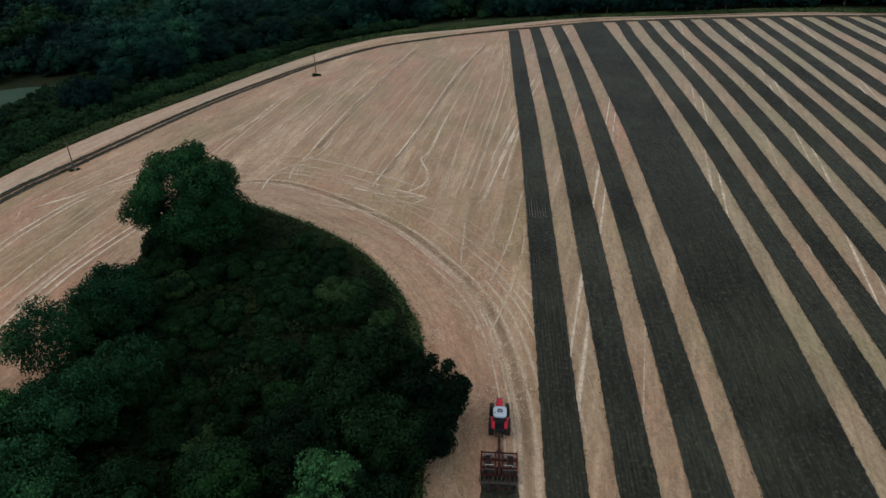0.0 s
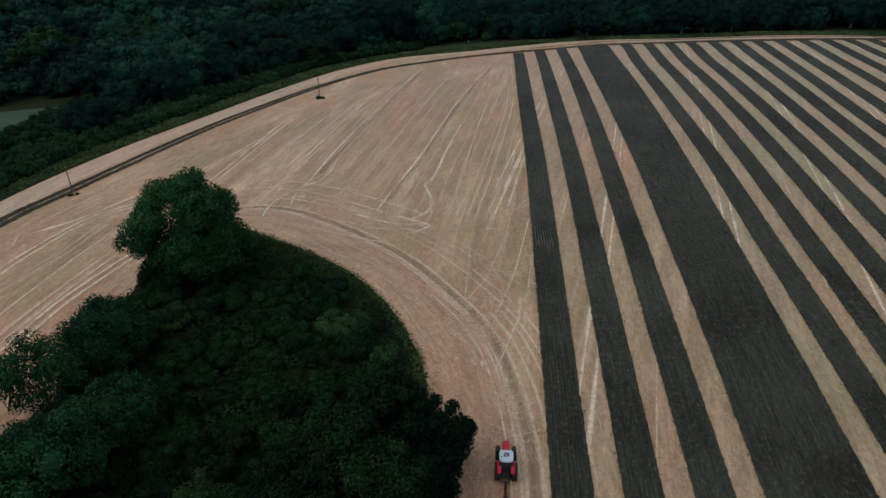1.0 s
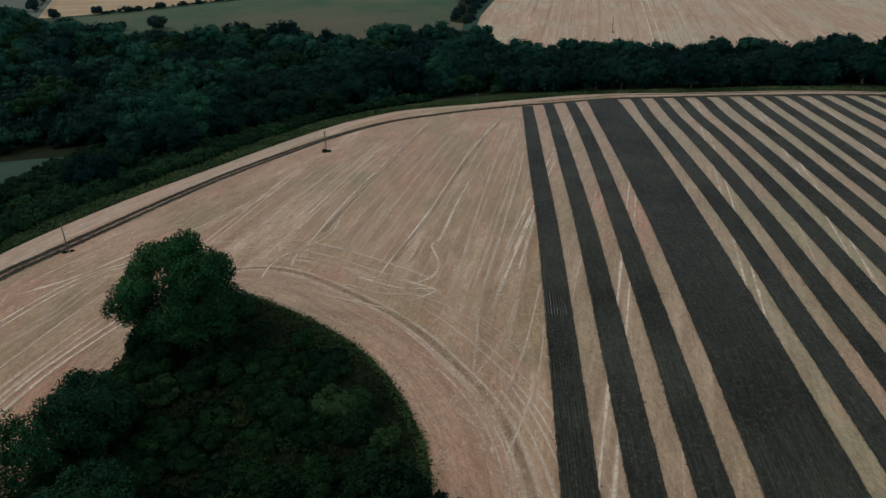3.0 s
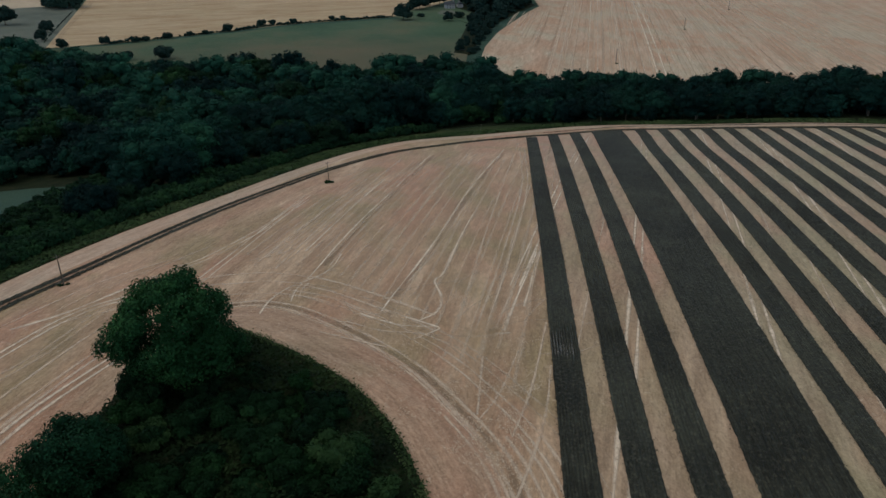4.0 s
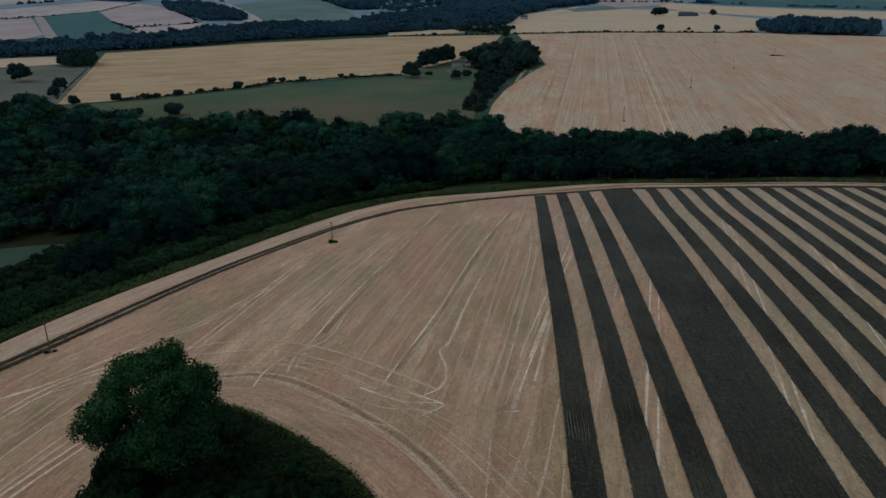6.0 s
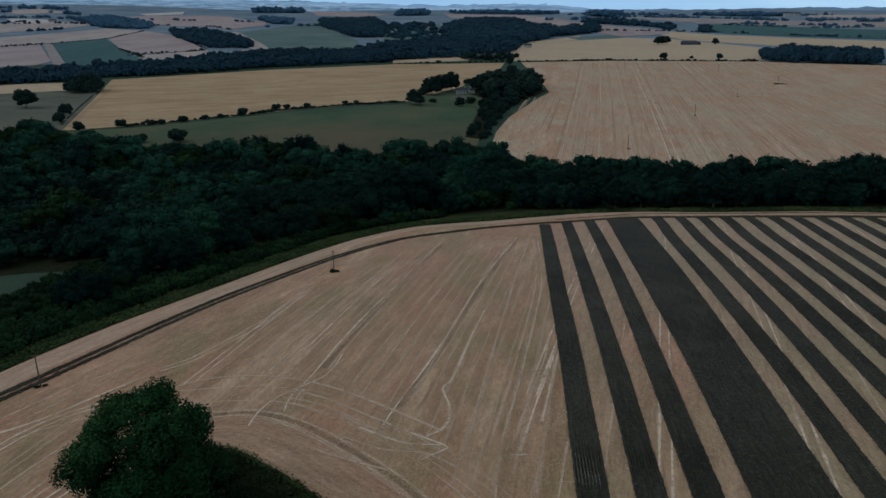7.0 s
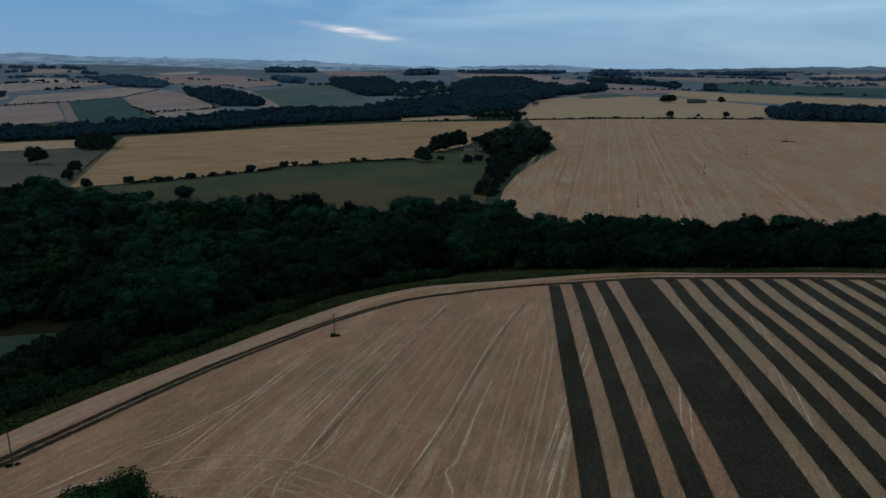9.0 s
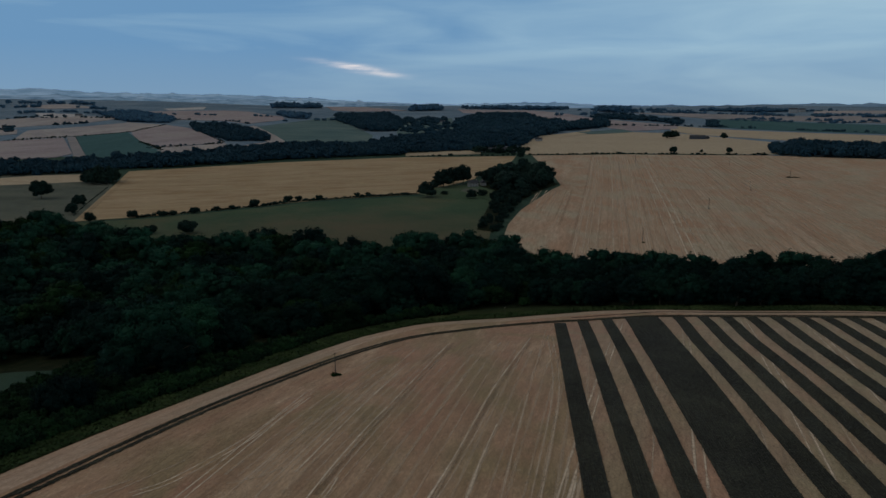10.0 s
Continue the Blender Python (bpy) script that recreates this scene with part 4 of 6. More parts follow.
far_field("brown_field", m_hazy_brown_field, "pale brown field above the green crop", 1.9, [(325, 3323), (735, 3338), (1357, 3148), (985, 2293), (792, 2672), (548, 2859)])
far_field("pale_field", m_hazy_pale_field, "pale field near the eastern horizon", 2.1, [(1228, 3786), (1546, 3586), (1441, 3343), (1146, 3532)])


for off in (-1.2, 1.2):
    ob = ribbon("wheel_track", beside([(-414, 596), (-462, 691), (-525, 825), (-552, 881)], off), 1.3, 0.62, m_wheel, 8.0, 2, seed=301)
    tagged(ob, "pressed wheel track through the barley", "wheel track", "wheel tracks on the stubble", "structure")
far_rng = np.random.default_rng(16)
for x in np.arange(-30, 340, 3.3):
    y0, y1 = 520 + abs(x - 60) * 0.12, 1296 - max(0, x - 200) * 0.2
    if x < 0:
        y0, y1 = 640 - x * 4, 860
    x0 = x + far_rng.uniform(-2, 2)
    ob = ribbon("wheel_track", [(x0, y0), (x0 + (y1 - y0) * 0.035, (y0 + y1) / 2), (x0 + (y1 - y0) * 0.066, y1)], far_rng.choice([1.2, 1.8, 2.6]), 0.62 + 0.02 * (int(x) % 5), (m_track, m_far_rut, m_track_dim, m_swath, m_track_dim, m_far_rut)[int(far_rng.integers(0, 6))] if x < 190 else m_swath, 12.0, 2, seed=int(x) + 90, wander=0.2)
    tagged(ob, "pale straw line in the far stubble field", "wheel track", "wheel tracks on the stubble", "structure")



def ridge(name, dist, span, heights, low, high, seed, label):
    """A range of far hills: a long low back, rough along its crest, that slopes away behind."""
    a = np.radians(np.linspace(span[0], span[1], 420))
    rng = np.random.default_rng(seed)
    top = np.interp(np.linspace(0, 1, len(a)), np.linspace(0, 1, len(heights)), heights)
    fine = np.array([noise.fractal(Vector((t * 38 + seed, seed, 0)), 0.8, 2.0, 5) for t in a])
    woods = np.clip(np.array([noise.noise(Vector((t * 75, seed * 3.0, 1.0))) for t in a]) * 3 - 0.6, 0, 1)
    top = top + fine * 8 + woods * (6 + rng.uniform(0, 6, len(a)))
    rows = [(dist - 420, None), (dist - 140, 0.86), (dist, 1.0), (dist + 60, 0.97)]
    v = []
    for d, k in rows:
        x, y = np.sin(a) * d, np.cos(a) * d
        v.append(np.c_[x, y, ground(x, y) - 4 if k is None else top * k])
    n = len(a)
    f = [(j * n + i, j * n + i + 1, (j + 1) * n + i + 1, (j + 1) * n + i) for j in range(3) for i in range(n - 1)]
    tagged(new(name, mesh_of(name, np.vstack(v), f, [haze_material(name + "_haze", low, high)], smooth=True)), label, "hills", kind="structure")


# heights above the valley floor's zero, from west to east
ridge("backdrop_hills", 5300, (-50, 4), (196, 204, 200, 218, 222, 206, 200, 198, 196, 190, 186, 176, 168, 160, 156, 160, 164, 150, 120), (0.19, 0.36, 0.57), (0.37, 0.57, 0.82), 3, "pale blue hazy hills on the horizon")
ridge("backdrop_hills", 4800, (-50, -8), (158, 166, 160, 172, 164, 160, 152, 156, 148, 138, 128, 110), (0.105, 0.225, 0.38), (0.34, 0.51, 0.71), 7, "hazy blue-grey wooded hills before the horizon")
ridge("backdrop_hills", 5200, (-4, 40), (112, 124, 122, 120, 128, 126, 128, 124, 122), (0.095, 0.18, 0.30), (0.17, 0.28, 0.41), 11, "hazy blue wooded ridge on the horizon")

# ---- trees and shrubs ----
def leaves_on(rng, lobes, count, size, low=-0.55):
    """Leaf clumps over the lobes of a crown: four corners each, turned outwards by and large."""
    lobes = np.asarray(lobes, float)
    weight = (lobes[:, 3:].prod(1)) ** (2 / 3)
    pick = rng.choice(len(lobes), count, p=weight / weight.sum())
    d = rng.normal(0, 1, (count * 3, 3))
    d /= np.linalg.norm(d, axis=1)[:, None]
    d = d[d[:, 2] > low][:count]
    lo = lobes[pick[:len(d)]]
    at = lo[:, :3] + d * lo[:, 3:] * rng.uniform(0.72, 1.14, (len(d), 1))
    nrm = d + rng.normal(0, 0.33, d.shape)
    nrm /= np.linalg.norm(nrm, axis=1)[:, None]
    a = np.cross(nrm, rng.normal(0, 1, d.shape))
    a /= np.linalg.norm(a, axis=1)[:, None] + 1e-9
    b = np.cross(nrm, a)
    s = size * rng.uniform(0.55, 1.35, (len(d), 1))
    quad = np.stack([at + a * s, at + b * s * 0.7 - nrm * s * 0.15, at - a * s * 0.9, at - b * s * 0.7 - nrm * s * 0.15], 1)
    return quad.reshape(-1, 3), np.arange(len(d) * 4).reshape(-1, 4)


def ball(n=3):
    """A cube blown up to a ball, all in four-cornered faces."""
    verts, faces, seen = [], [], {}

    def vert(p):
        key = tuple(np.round(p, 4))
        if key not in seen:
            seen[key] = len(verts)
            verts.append(np.array(p) / np.linalg.norm(p))
        return seen[key]
    g = np.tan(np.linspace(-math.pi / 4, math.pi / 4, n + 1))
    for ax in range(3):
        for sgn in (-1, 1):
            for i in range(n):
                for j in range(n):
                    quad = []
                    for u, v in ((g[i], g[j]), (g[i + 1], g[j]), (g[i + 1], g[j + 1]), (g[i], g[j + 1])):
                        p = [0, 0, 0]
                        p[ax], p[(ax + 1) % 3], p[(ax + 2) % 3] = sgn, u, v
                        quad.append(vert(p))
                    faces.append(quad if sgn > 0 else quad[::-1])
    return np.array(verts), np.array(faces)


BALL2 = ball(2)


def crown_lobes(rng, height, radius, base=0.18, count=16):
    """Main masses of a broadleaf crown."""
    mid = height * (base + 1) / 2
    half = height * (1 - base) / 2
    lobes = [(0, 0, mid, radius * 0.72, radius * 0.72, half * 0.82)]
    for k in range(count):
        z = rng.uniform(-0.75, 0.95)
        a = k * 2.4 + rng.uniform(-0.4, 0.4)
        w = math.sqrt(max(0.05, 1 - z * z))
        big = k < 16
        r = radius * (rng.uniform(0.26, 0.44) if big else rng.uniform(0.12, 0.24))
        d = 0.72 if big else rng.uniform(0.8, 0.94)
        lobes.append((math.cos(a) * w * radius * d, math.sin(a) * w * radius * d, mid + z * half * d, r, r, r * rng.uniform(0.75, 1.0)))
    return lobes


def crown_arrays(rng, lobes, count, size, core=0.8, low=-0.55):
    v, f = leaves_on(rng, lobes, count, size, low)
    vs, fs, k = [v], [f], len(v)
    bv, bf = BALL2
    for c in (lobes if core else ()):
        w = bv * np.array(c[3:]) * core * rng.uniform(0.85, 1.1, (len(bv), 1)) + np.array(c[:3])
        vs.append(w)
        fs.append(bf + k)
        k += len(bv)
    return np.vstack(vs), np.vstack(fs)


def trunk_mesh(rng, height, radius, reach, limbs=6):
    bm = bmesh.new()
    lean = rng.uniform(-0.04, 0.04, 2) * height
    top = (lean[0], lean[1], height * 0.62)
    rod(bm, (0, 0, -0.5), (lean[0] * 0.4, lean[1] * 0.4, height * 0.25), radius * 1.25, radius * 0.85, 9)
    rod(bm, (lean[0] * 0.4, lean[1] * 0.4, height * 0.25), top, radius * 0.85, radius * 0.35, 8)
    for k in range(limbs):
        a = k * 2.4 + rng.uniform(-0.3, 0.3)
        z = height * rng.uniform(0.22, 0.5)
        rod(bm, (lean[0] * 0.5, lean[1] * 0.5, z), (math.cos(a) * reach * 0.8, math.sin(a) * reach * 0.8, z + height * rng.uniform(0.12, 0.3)), radius * 0.4, radius * 0.1, 6)
    return bm


def tree(name, seed, height, radius, count, leaf, label, mat=None, base=0.18, lobes=16, core=0.8, category="tree", group="", trunk=None):
    """A broadleaf tree: an Empty at its foot, over a trunk with limbs and a leafy crown."""
    rng = np.random.default_rng(seed)
    root = tagged(new(name), label, category, group)
    part("trunk", trunk_mesh(rng, height, trunk or height * 0.022, radius), m_bark, root, "dark rough trunk and limbs")
    v, f = crown_arrays(rng, crown_lobes(rng, height, radius, base, lobes), count, leaf, core)
    crown = new("crown", mesh_of("crown", v, f, [mat or m_leaf]))
    crown.parent = root
    return root


def shrub(name, seed, height, radius, count, leaf, label, mat=None, category="shrub", group=""):
    """A shrub: stems and a low leafy mass down to the ground."""
    rng = np.random.default_rng(seed)
    root = tagged(new(name), label, category, group)
    bm = bmesh.new()
    for k in range(5):
        a = k * 1.26 + rng.uniform(-0.3, 0.3)
        rod(bm, (0, 0, -0.2), (math.cos(a) * radius * 0.5, math.sin(a) * radius * 0.5, height * 0.7), 0.06, 0.02, 6)
    part("stems", bm, m_bark, root, "thin woody stems")
    lobes = [(0, 0, height * 0.42, radius * 0.7, radius * 0.7, height * 0.42)]
    for k in range(10):
        a = k * 2.4
        q = rng.uniform(0.35, 0.75)
        r = radius * rng.uniform(0.28, 0.45)
        lobes.append((math.cos(a) * radius * q, math.sin(a) * radius * q, height * rng.uniform(0.3, 0.75), r, r, min(r, height * 0.3)))
    v, f = crown_arrays(rng, lobes, count, leaf, 0.8, -0.2)
    crown = new("foliage", mesh_of("foliage", v, f, [mat or m_leaf]))
    crown.parent = root
    return root


def stand(ob, x, y, turn=0.0, size=1.0, sink=0.0):
    ob.matrix_basis = pose(x, y, gz(x, y) - sink, 0, 0, turn) @ Matrix.Diagonal((size, size, size, 1))
    return ob


def scatter(poly, gap, seed, holes=()):
    rng = np.random.default_rng(seed)
    q = np.array(poly, float)
    gx, gy = np.meshgrid(np.arange(q[:, 0].min(), q[:, 0].max(), gap), np.arange(q[:, 1].min(), q[:, 1].max(), gap * 0.87))
    gx = gx + (np.arange(gx.shape[0]) % 2)[:, None] * gap / 2
    p = np.c_[gx.ravel(), gy.ravel()] + rng.uniform(-0.36, 0.36, (gx.size, 2)) * gap
    keep = inside([tuple(v) for v in poly], p[:, 0], p[:, 1])
    for h in holes:
        keep &= ~inside(h, p[:, 0], p[:, 1])
    return p[keep]


def gap_to(line, p):
    """Each point's distance from the line."""
    q = curve_through(line, 4.0)
    return np.min(np.hypot(p[:, None, 0] - q[None, :, 0], p[:, None, 1] - q[None, :, 1]), axis=1)


# ---- the copse in the field ----
COPSE = COPSE_EDGE + [(-40, 0), (-70, 10), (-77, 36), (-71, 54), (-66, 62), (-64.5, 68), (-64.5, 76), (-66, 86), (-67.5, 100), (-67, 115)]
drape("copse_floor", COPSE, 0.14, 3.0, m_copse_floor, "near-black floor under the copse", "ground", smooth_edge=1.0, ragged=0.12)


def oak():
    """The tall oak: a loose crown of many boughs, with gaps, and low growth to one side."""
    rng = np.random.default_rng(11)
    root = tagged(new("oak_tree"), "tall dark green oak with a full uneven crown", "tree")
    part("trunk", trunk_mesh(rng, 19.0, 0.42, 8.0, 11), m_bark, root, "dark rough trunk and limbs")
    lobes = []
    for k in range(58):
        z = 1 - 1.75 * (k + 0.5) / 58
        a = k * 2.39996 + rng.uniform(-0.3, 0.3)
        w = max(0.0, 1 - abs(z) ** 2.6) ** 0.5 * (1.1 if z > 0 else 1.12)
        d = rng.uniform(0.8, 1.02)
        r = rng.uniform(1.4, 2.4)
        lobes.append((math.cos(a) * w * 7.6 * d, math.sin(a) * w * 7.6 * d, 11.0 + z * 8.0 * d, r * 1.15, r * 1.15, r * 0.85))
    for x, y, z, r in ((-7.8, -4.2, 11, 2.3), (-8.8, -5.5, 9.4, 1.9), (7.2, 4.2, 7.5, 2.4), (8.2, 5.5, 5.0, 2.4), (6.5, 1.0, 3.0, 2.6), (3.0, -3.0, 3.2, 3.0), (-3.5, -2.0, 3.0, 2.8), (0.8, 1.2, 18.2, 2.2), (-4, -2, 15.6, 2.5), (4.5, 2, 15.6, 2.5), (3, -3, 16, 2.3), (-2, 3.5, 16.2, 2.3), (6.2, 3.5, 13, 2.5), (-6, 0, 13.6, 2.4), (0, -1.8, 17.4, 2.3), (-6.6, -2.5, 12, 2.3), (-4.8, -2.6, 9.6, 3.0), (-4.2, -3.2, 7.2, 2.6), (-6.2, -3.8, 8.6, 2.3)):
        lobes.append((x, y, z, r, r, r * 0.9))
    v, f = crown_arrays(rng, lobes, 44000, 0.21, 0.40, -0.9)
    v2, f2 = leaves_on(rng, [(2.5, 1.5, 5.0, 5.0, 5.0, 4.0), (3.0, 2.0, 10.0, 3.5, 3.5, 4.0)], 2600, 0.45, -0.9)
    crown = new("crown", mesh_of("crown", np.vstack([v, v2]), np.vstack([f, f2 + len(v)]), [m_leaf_mid]))
    crown.parent = root
    return root


stand(oak(), -58.5, 108.5)
COPSE_TREES = ((-60, 82, 10.3, 6.6), (-64.5, 72, 10.5, 6.0), (-53, 57, 11, 6.5), (-52, 45, 11, 6.5), (-50.5, 66, 9, 5.5), (-62, 53, 11, 6.5), (-65, 40, 11, 6.5), (-40, 44, 10, 6),
               (-9.3, 64.6, 9.3, 5.1), (-9.0, 60, 7.2, 4.2), (-15.5, 70, 9, 5.0), (-19.5, 62, 10, 5.4), (-13.5, 57, 10, 5.4), (-22.5, 54, 10, 5.5), (-30, 49, 9, 5.5), (-14, 45, 10, 5.5), (-26, 38, 10, 6))
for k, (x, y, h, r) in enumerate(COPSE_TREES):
    # western trees take the lit leaf colour, eastern ones the shaded colour
    ob = tree("hawthorn_tree" if k % 2 else "ash_tree", 30 + k, h, r, 11500 if k == 1 else 16500, 0.18 if k == 1 else 0.19, "dark green broadleaf tree in the copse in the stubble", m_leaf_sunward if x < -45 else m_leaf_dark if x > -25 else m_leaf, base=0.06, lobes=42, core=0.25 if k == 1 else 0.56, group="trees of the copse")
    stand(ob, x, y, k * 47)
stand(tree("ash_tree", 61, 10.2, 4.6, 12000, 0.23, "lighter green young ash among the dark copse trees", m_leaf_bright, 0.05, 40, group="trees of the copse"), -18.2, 48.2)
COPSE_SHRUBS = ((-63.6, 101.5, 7.5, 2.5, 0), (-61.8, 103.5, 8.5, 2.8, 0), (-60.5, 100, 5.5, 3.0, 0), (-35.5, 56, 3.6, 3.6, 1), (-26.7, 90.5, 3.8, 4.8, 1), (-18.8, 84.0, 2.6, 2.4, 1), (-38, 90, 2.2, 3, 0), (-36, 103, 1.8, 3, 0))
COPSE_SHRUBS += ((-34.5, 76.5, 2.4, 3.2, 0), (-43, 83, 2.4, 3.2, 0), (-49, 83, 2.6, 3.4, 0),
                (-55.5, 92, 3.0, 3.4, 1), (-20.5, 77.5, 3.2, 3.4, 0), (-35.5, 68, 2.6, 3.4, 0), (-29, 66, 2.8, 3.2, 0), (-26, 73.5, 2.4, 3.0, 0), (-43.5, 70, 2.6, 3.2, 0), (-29.2, 58, 3.0, 3.2, 0), (-43, 62, 3.0, 3.4, 0),
                (-50, 100, 2.4, 3.2, 0))
COPSE_SHRUBS += ((-43, 95, 1.8, 2.6, 0), (-30, 84, 2.0, 2.8, 0), (-47, 110, 2.0, 2.8, 0), (-31, 97, 1.8, 2.8, 0), (-49, 75, 2.4, 3.0, 0), (-38, 62, 2.4, 3.0, 0), (-23, 68, 2.6, 2.8, 0), (-48, 52, 3, 3.4, 0),
                (-15, 77, 2.6, 2.6, 0), (-61, 97, 3.4, 3.4, 0), (-64, 90, 3.6, 3.4, 0), (-53, 117, 2.6, 3.2, 0), (-63, 117, 3, 3.4, 0))
bush_rng = np.random.default_rng(77)
MORE = [(x, y, bush_rng.uniform(1.6, 3.8), bush_rng.uniform(2.2, 4.4), 0) for x, y in scatter(COPSE, 7.4, 19) if -60 < x < -16 and 55 < y < 108 and gap_to(COPSE_EDGE, np.array([[x, y]]))[0] > 5.5]
for k, (x, y, h, r, light) in enumerate(list(COPSE_SHRUBS) + MORE):
    ob = shrub("elder_bush" if light else "bramble_bush", 90 + k, h, r, 2400, 0.20, "leafy mid-green bush in the copse" if light else "dark bramble thicket in the copse",
               m_elder if light else m_leaf, group="bushes of the copse")
    stand(ob, x, y, k * 61)


def tufts(name, p, high, size, seed, mat, label, category):
    """Leaves and blades at the places p, too many to count; high: how tall they stand at each."""
    rng = np.random.default_rng(seed)
    at = np.c_[p, ground(p[:, 0], p[:, 1]) + 0.15 + high * rng.uniform(0.25, 1.1, len(p))]
    nrm = rng.normal(0, 0.35, at.shape) + (0, 0, 0.8)
    nrm /= np.linalg.norm(nrm, axis=1)[:, None]
    a = np.cross(nrm, rng.normal(0, 1, at.shape))
    a /= np.linalg.norm(a, axis=1)[:, None]
    b = np.cross(nrm, a)
    s = rng.uniform(size[0], size[1], (len(p), 1))
    v = np.stack([at + a * s, at + b * s * 0.7, at - a * s, at - b * s * 0.7], 1).reshape(-1, 3)
    tagged(new(name, mesh_of(name, v, np.arange(len(v)).reshape(-1, 4), [mat])), label, category, kind="stuff")


def undergrowth():
    """Nettles, brambles and grass over the copse floor, in soft mounds."""
    rng = np.random.default_rng(5)
    p = np.c_[rng.uniform(-78, -7, 110000), rng.uniform(8, 127, 110000)]
    p = p[inside([tuple(q) for q in COPSE], p[:, 0], p[:, 1])][:62000]
    h = np.array([noise.noise(Vector((x * 0.15, y * 0.15, 3.0))) + 0.5 * noise.noise(Vector((x * 0.4, y * 0.4, 7.0))) for x, y in p])
    edge = gap_to(COPSE_EDGE, p)
    tufts("undergrowth", p, (0.9 + 1.5 * h).clip(0.15) * (0.25 + 0.75 * ease(0.5, 7.0, edge)), (0.14, 0.40), 6, m_leaf_low, "dense dark nettles and brambles under the copse", "undergrowth")
    line = curve_through(COPSE_EDGE, 0.4)
    k = rng.integers(0, len(line), 5000)
    q = line[k] + rng.normal(0, 0.55, (5000, 2)) - (0.5, 0.4)
    tufts("fringe_grass", q, np.full(len(q), 0.55), (0.10, 0.26), 7, m_fringe, "long green grass along the edge of the copse", "grass")


undergrowth()

# ---- the wood in the valley ----
WOOD = [(-172, 160), (-150, 176), (-140, 200), (-137, 222), (-135, 245), (-131, 262), (-126, 292), (-119, 326), (-101, 346), (-80, 366), (-60, 383), (-34, 391), (-8, 394), (14, 390), (30, 386), (45, 383), (70, 375), (96, 372), (122, 372), (145, 368), (165, 364), (290, 343),
        (290, 440), (190, 470), (75, 492), (4, 494), (-34, 505), (-47, 548), (-61, 556), (-84, 540), (-110, 508), (-149, 503), (-165, 502), (-198, 520), (-216, 514), (-231, 499), (-273, 498), (-329, 514), (-370, 516), (-400, 533), (-430, 542), (-560, 500), (-520, 420), (-300, 200)]
CLEARINGS = [[(-146, 186), (-148, 225), (-154, 258), (-172, 286), (-198, 290), (-232, 284), (-272, 264), (-225, 178)], [(-298, 368), (-272, 372), (-262, 350), (-284, 338)]]


drape("wood_floor", WOOD, 0.22, 9.0, m_copse_floor, "near-black floor under the valley wood", "ground")
wood_trees = scatter(WOOD, 13.2, 21, CLEARINGS)
edge_gap = gap_to(EDGE_LEFT[2:] + EDGE_FAR, wood_trees)
order = np.argsort(edge_gap)
near_trees, rest_trees = wood_trees[order[:290]], wood_trees[order[290:]]
WOOD_LEAVES = (m_leaf_wood, m_leaf_deep, m_leaf_wood, m_leaf_pale, m_leaf_deep, m_leaf_light, m_leaf_wood, m_leaf_deep)
protos = [tree("wood_tree", 200 + k, h, r, 6200, 0.36, "dark green broadleaf tree at the edge of the valley wood", WOOD_LEAVES[k], 0.0, 46, 0.70, group="trees of the valley wood")
          for k, (h, r) in enumerate(((16.5, 8.6), (19, 9.2), (13, 8.0), (17, 9.6), (14, 8.8), (11, 7.4), (20, 9.8), (15, 7.8)))]
rng = np.random.default_rng(33)
used = set()
for k, (x, y) in enumerate(near_trees):
    j = int(rng.integers(0, 8)) if x < -10 else (0, 1, 4, 7, 1)[int(rng.integers(0, 5))]
    tall = 0.95 if x < -20 else 0.86
    s = tall * (0.98 + (0.5 if x < -20 else 0.2) * noise.noise(Vector((x * 0.045, y * 0.045, 2.0)))) * (0.62, 0.72, 0.92, 1.0, 1.06, 1.24, 1.34)[int(rng.integers(0, 7))] * rng.uniform(0.92, 1.08)
    m = pose(x, y, gz(x, y) - 0.3, 0, 0, rng.uniform(0, 360))
    ob = protos[j] if j not in used else copy_thing(protos[j], m)
    used.add(j)
    ob.matrix_basis = m @ Matrix.Diagonal((s * rng.uniform(0.95, 1.15), s * rng.uniform(0.95, 1.15), s, 1))

# low hedge between the grass verge and the wood
HEDGE_FOOT = [(-135, 130), (-135, 150), (-134, 168), (-131.8, 185), (-127.5, 203), (-122.5, 224), (-119, 242), (-116.5, 262), (-111, 292), (-105, 322), (-98, 343), (-76, 366), (-54, 381)]
verge_bush = shrub("hedge_bush", 151, 4.2, 3.4, 900, 0.34, "dark leafy bush in the hedge along the stubble", m_leaf_light, group="bushes along the field edge")
rng = np.random.default_rng(35)
first = True
for k, (x, y) in enumerate(np.vstack([curve_through(HEDGE_FOOT, 3.4), curve_through(beside(HEDGE_FOOT, -4.5), 4.2), curve_through(beside(HEDGE_FOOT[:9], -9.0), 4.6), curve_through(beside(HEDGE_FOOT[:9], -13.5), 5.0), [(-50, 391), (-45, 393), (-20, 398), (-2, 397)]])):
    x, y = x + rng.uniform(-1.2, 1.2), y + rng.uniform(-1.2, 1.2)
    ob = verge_bush if first else copy_thing(verge_bush, Matrix())
    first = False
    stand(ob, x, y, rng.uniform(0, 360), rng.uniform(0.6, 1.25))


for x, y in scatter([(-153, 196), (-155, 225), (-161, 256), (-176, 283), (-187, 282), (-190, 262), (-182, 236), (-175, 215), (-214, 211), (-217, 192), (-190, 190)], 4.6, 52):
    stand(copy_thing(verge_bush, Matrix()), x, y, rng.uniform(0, 360), rng.uniform(0.6, 1.15))


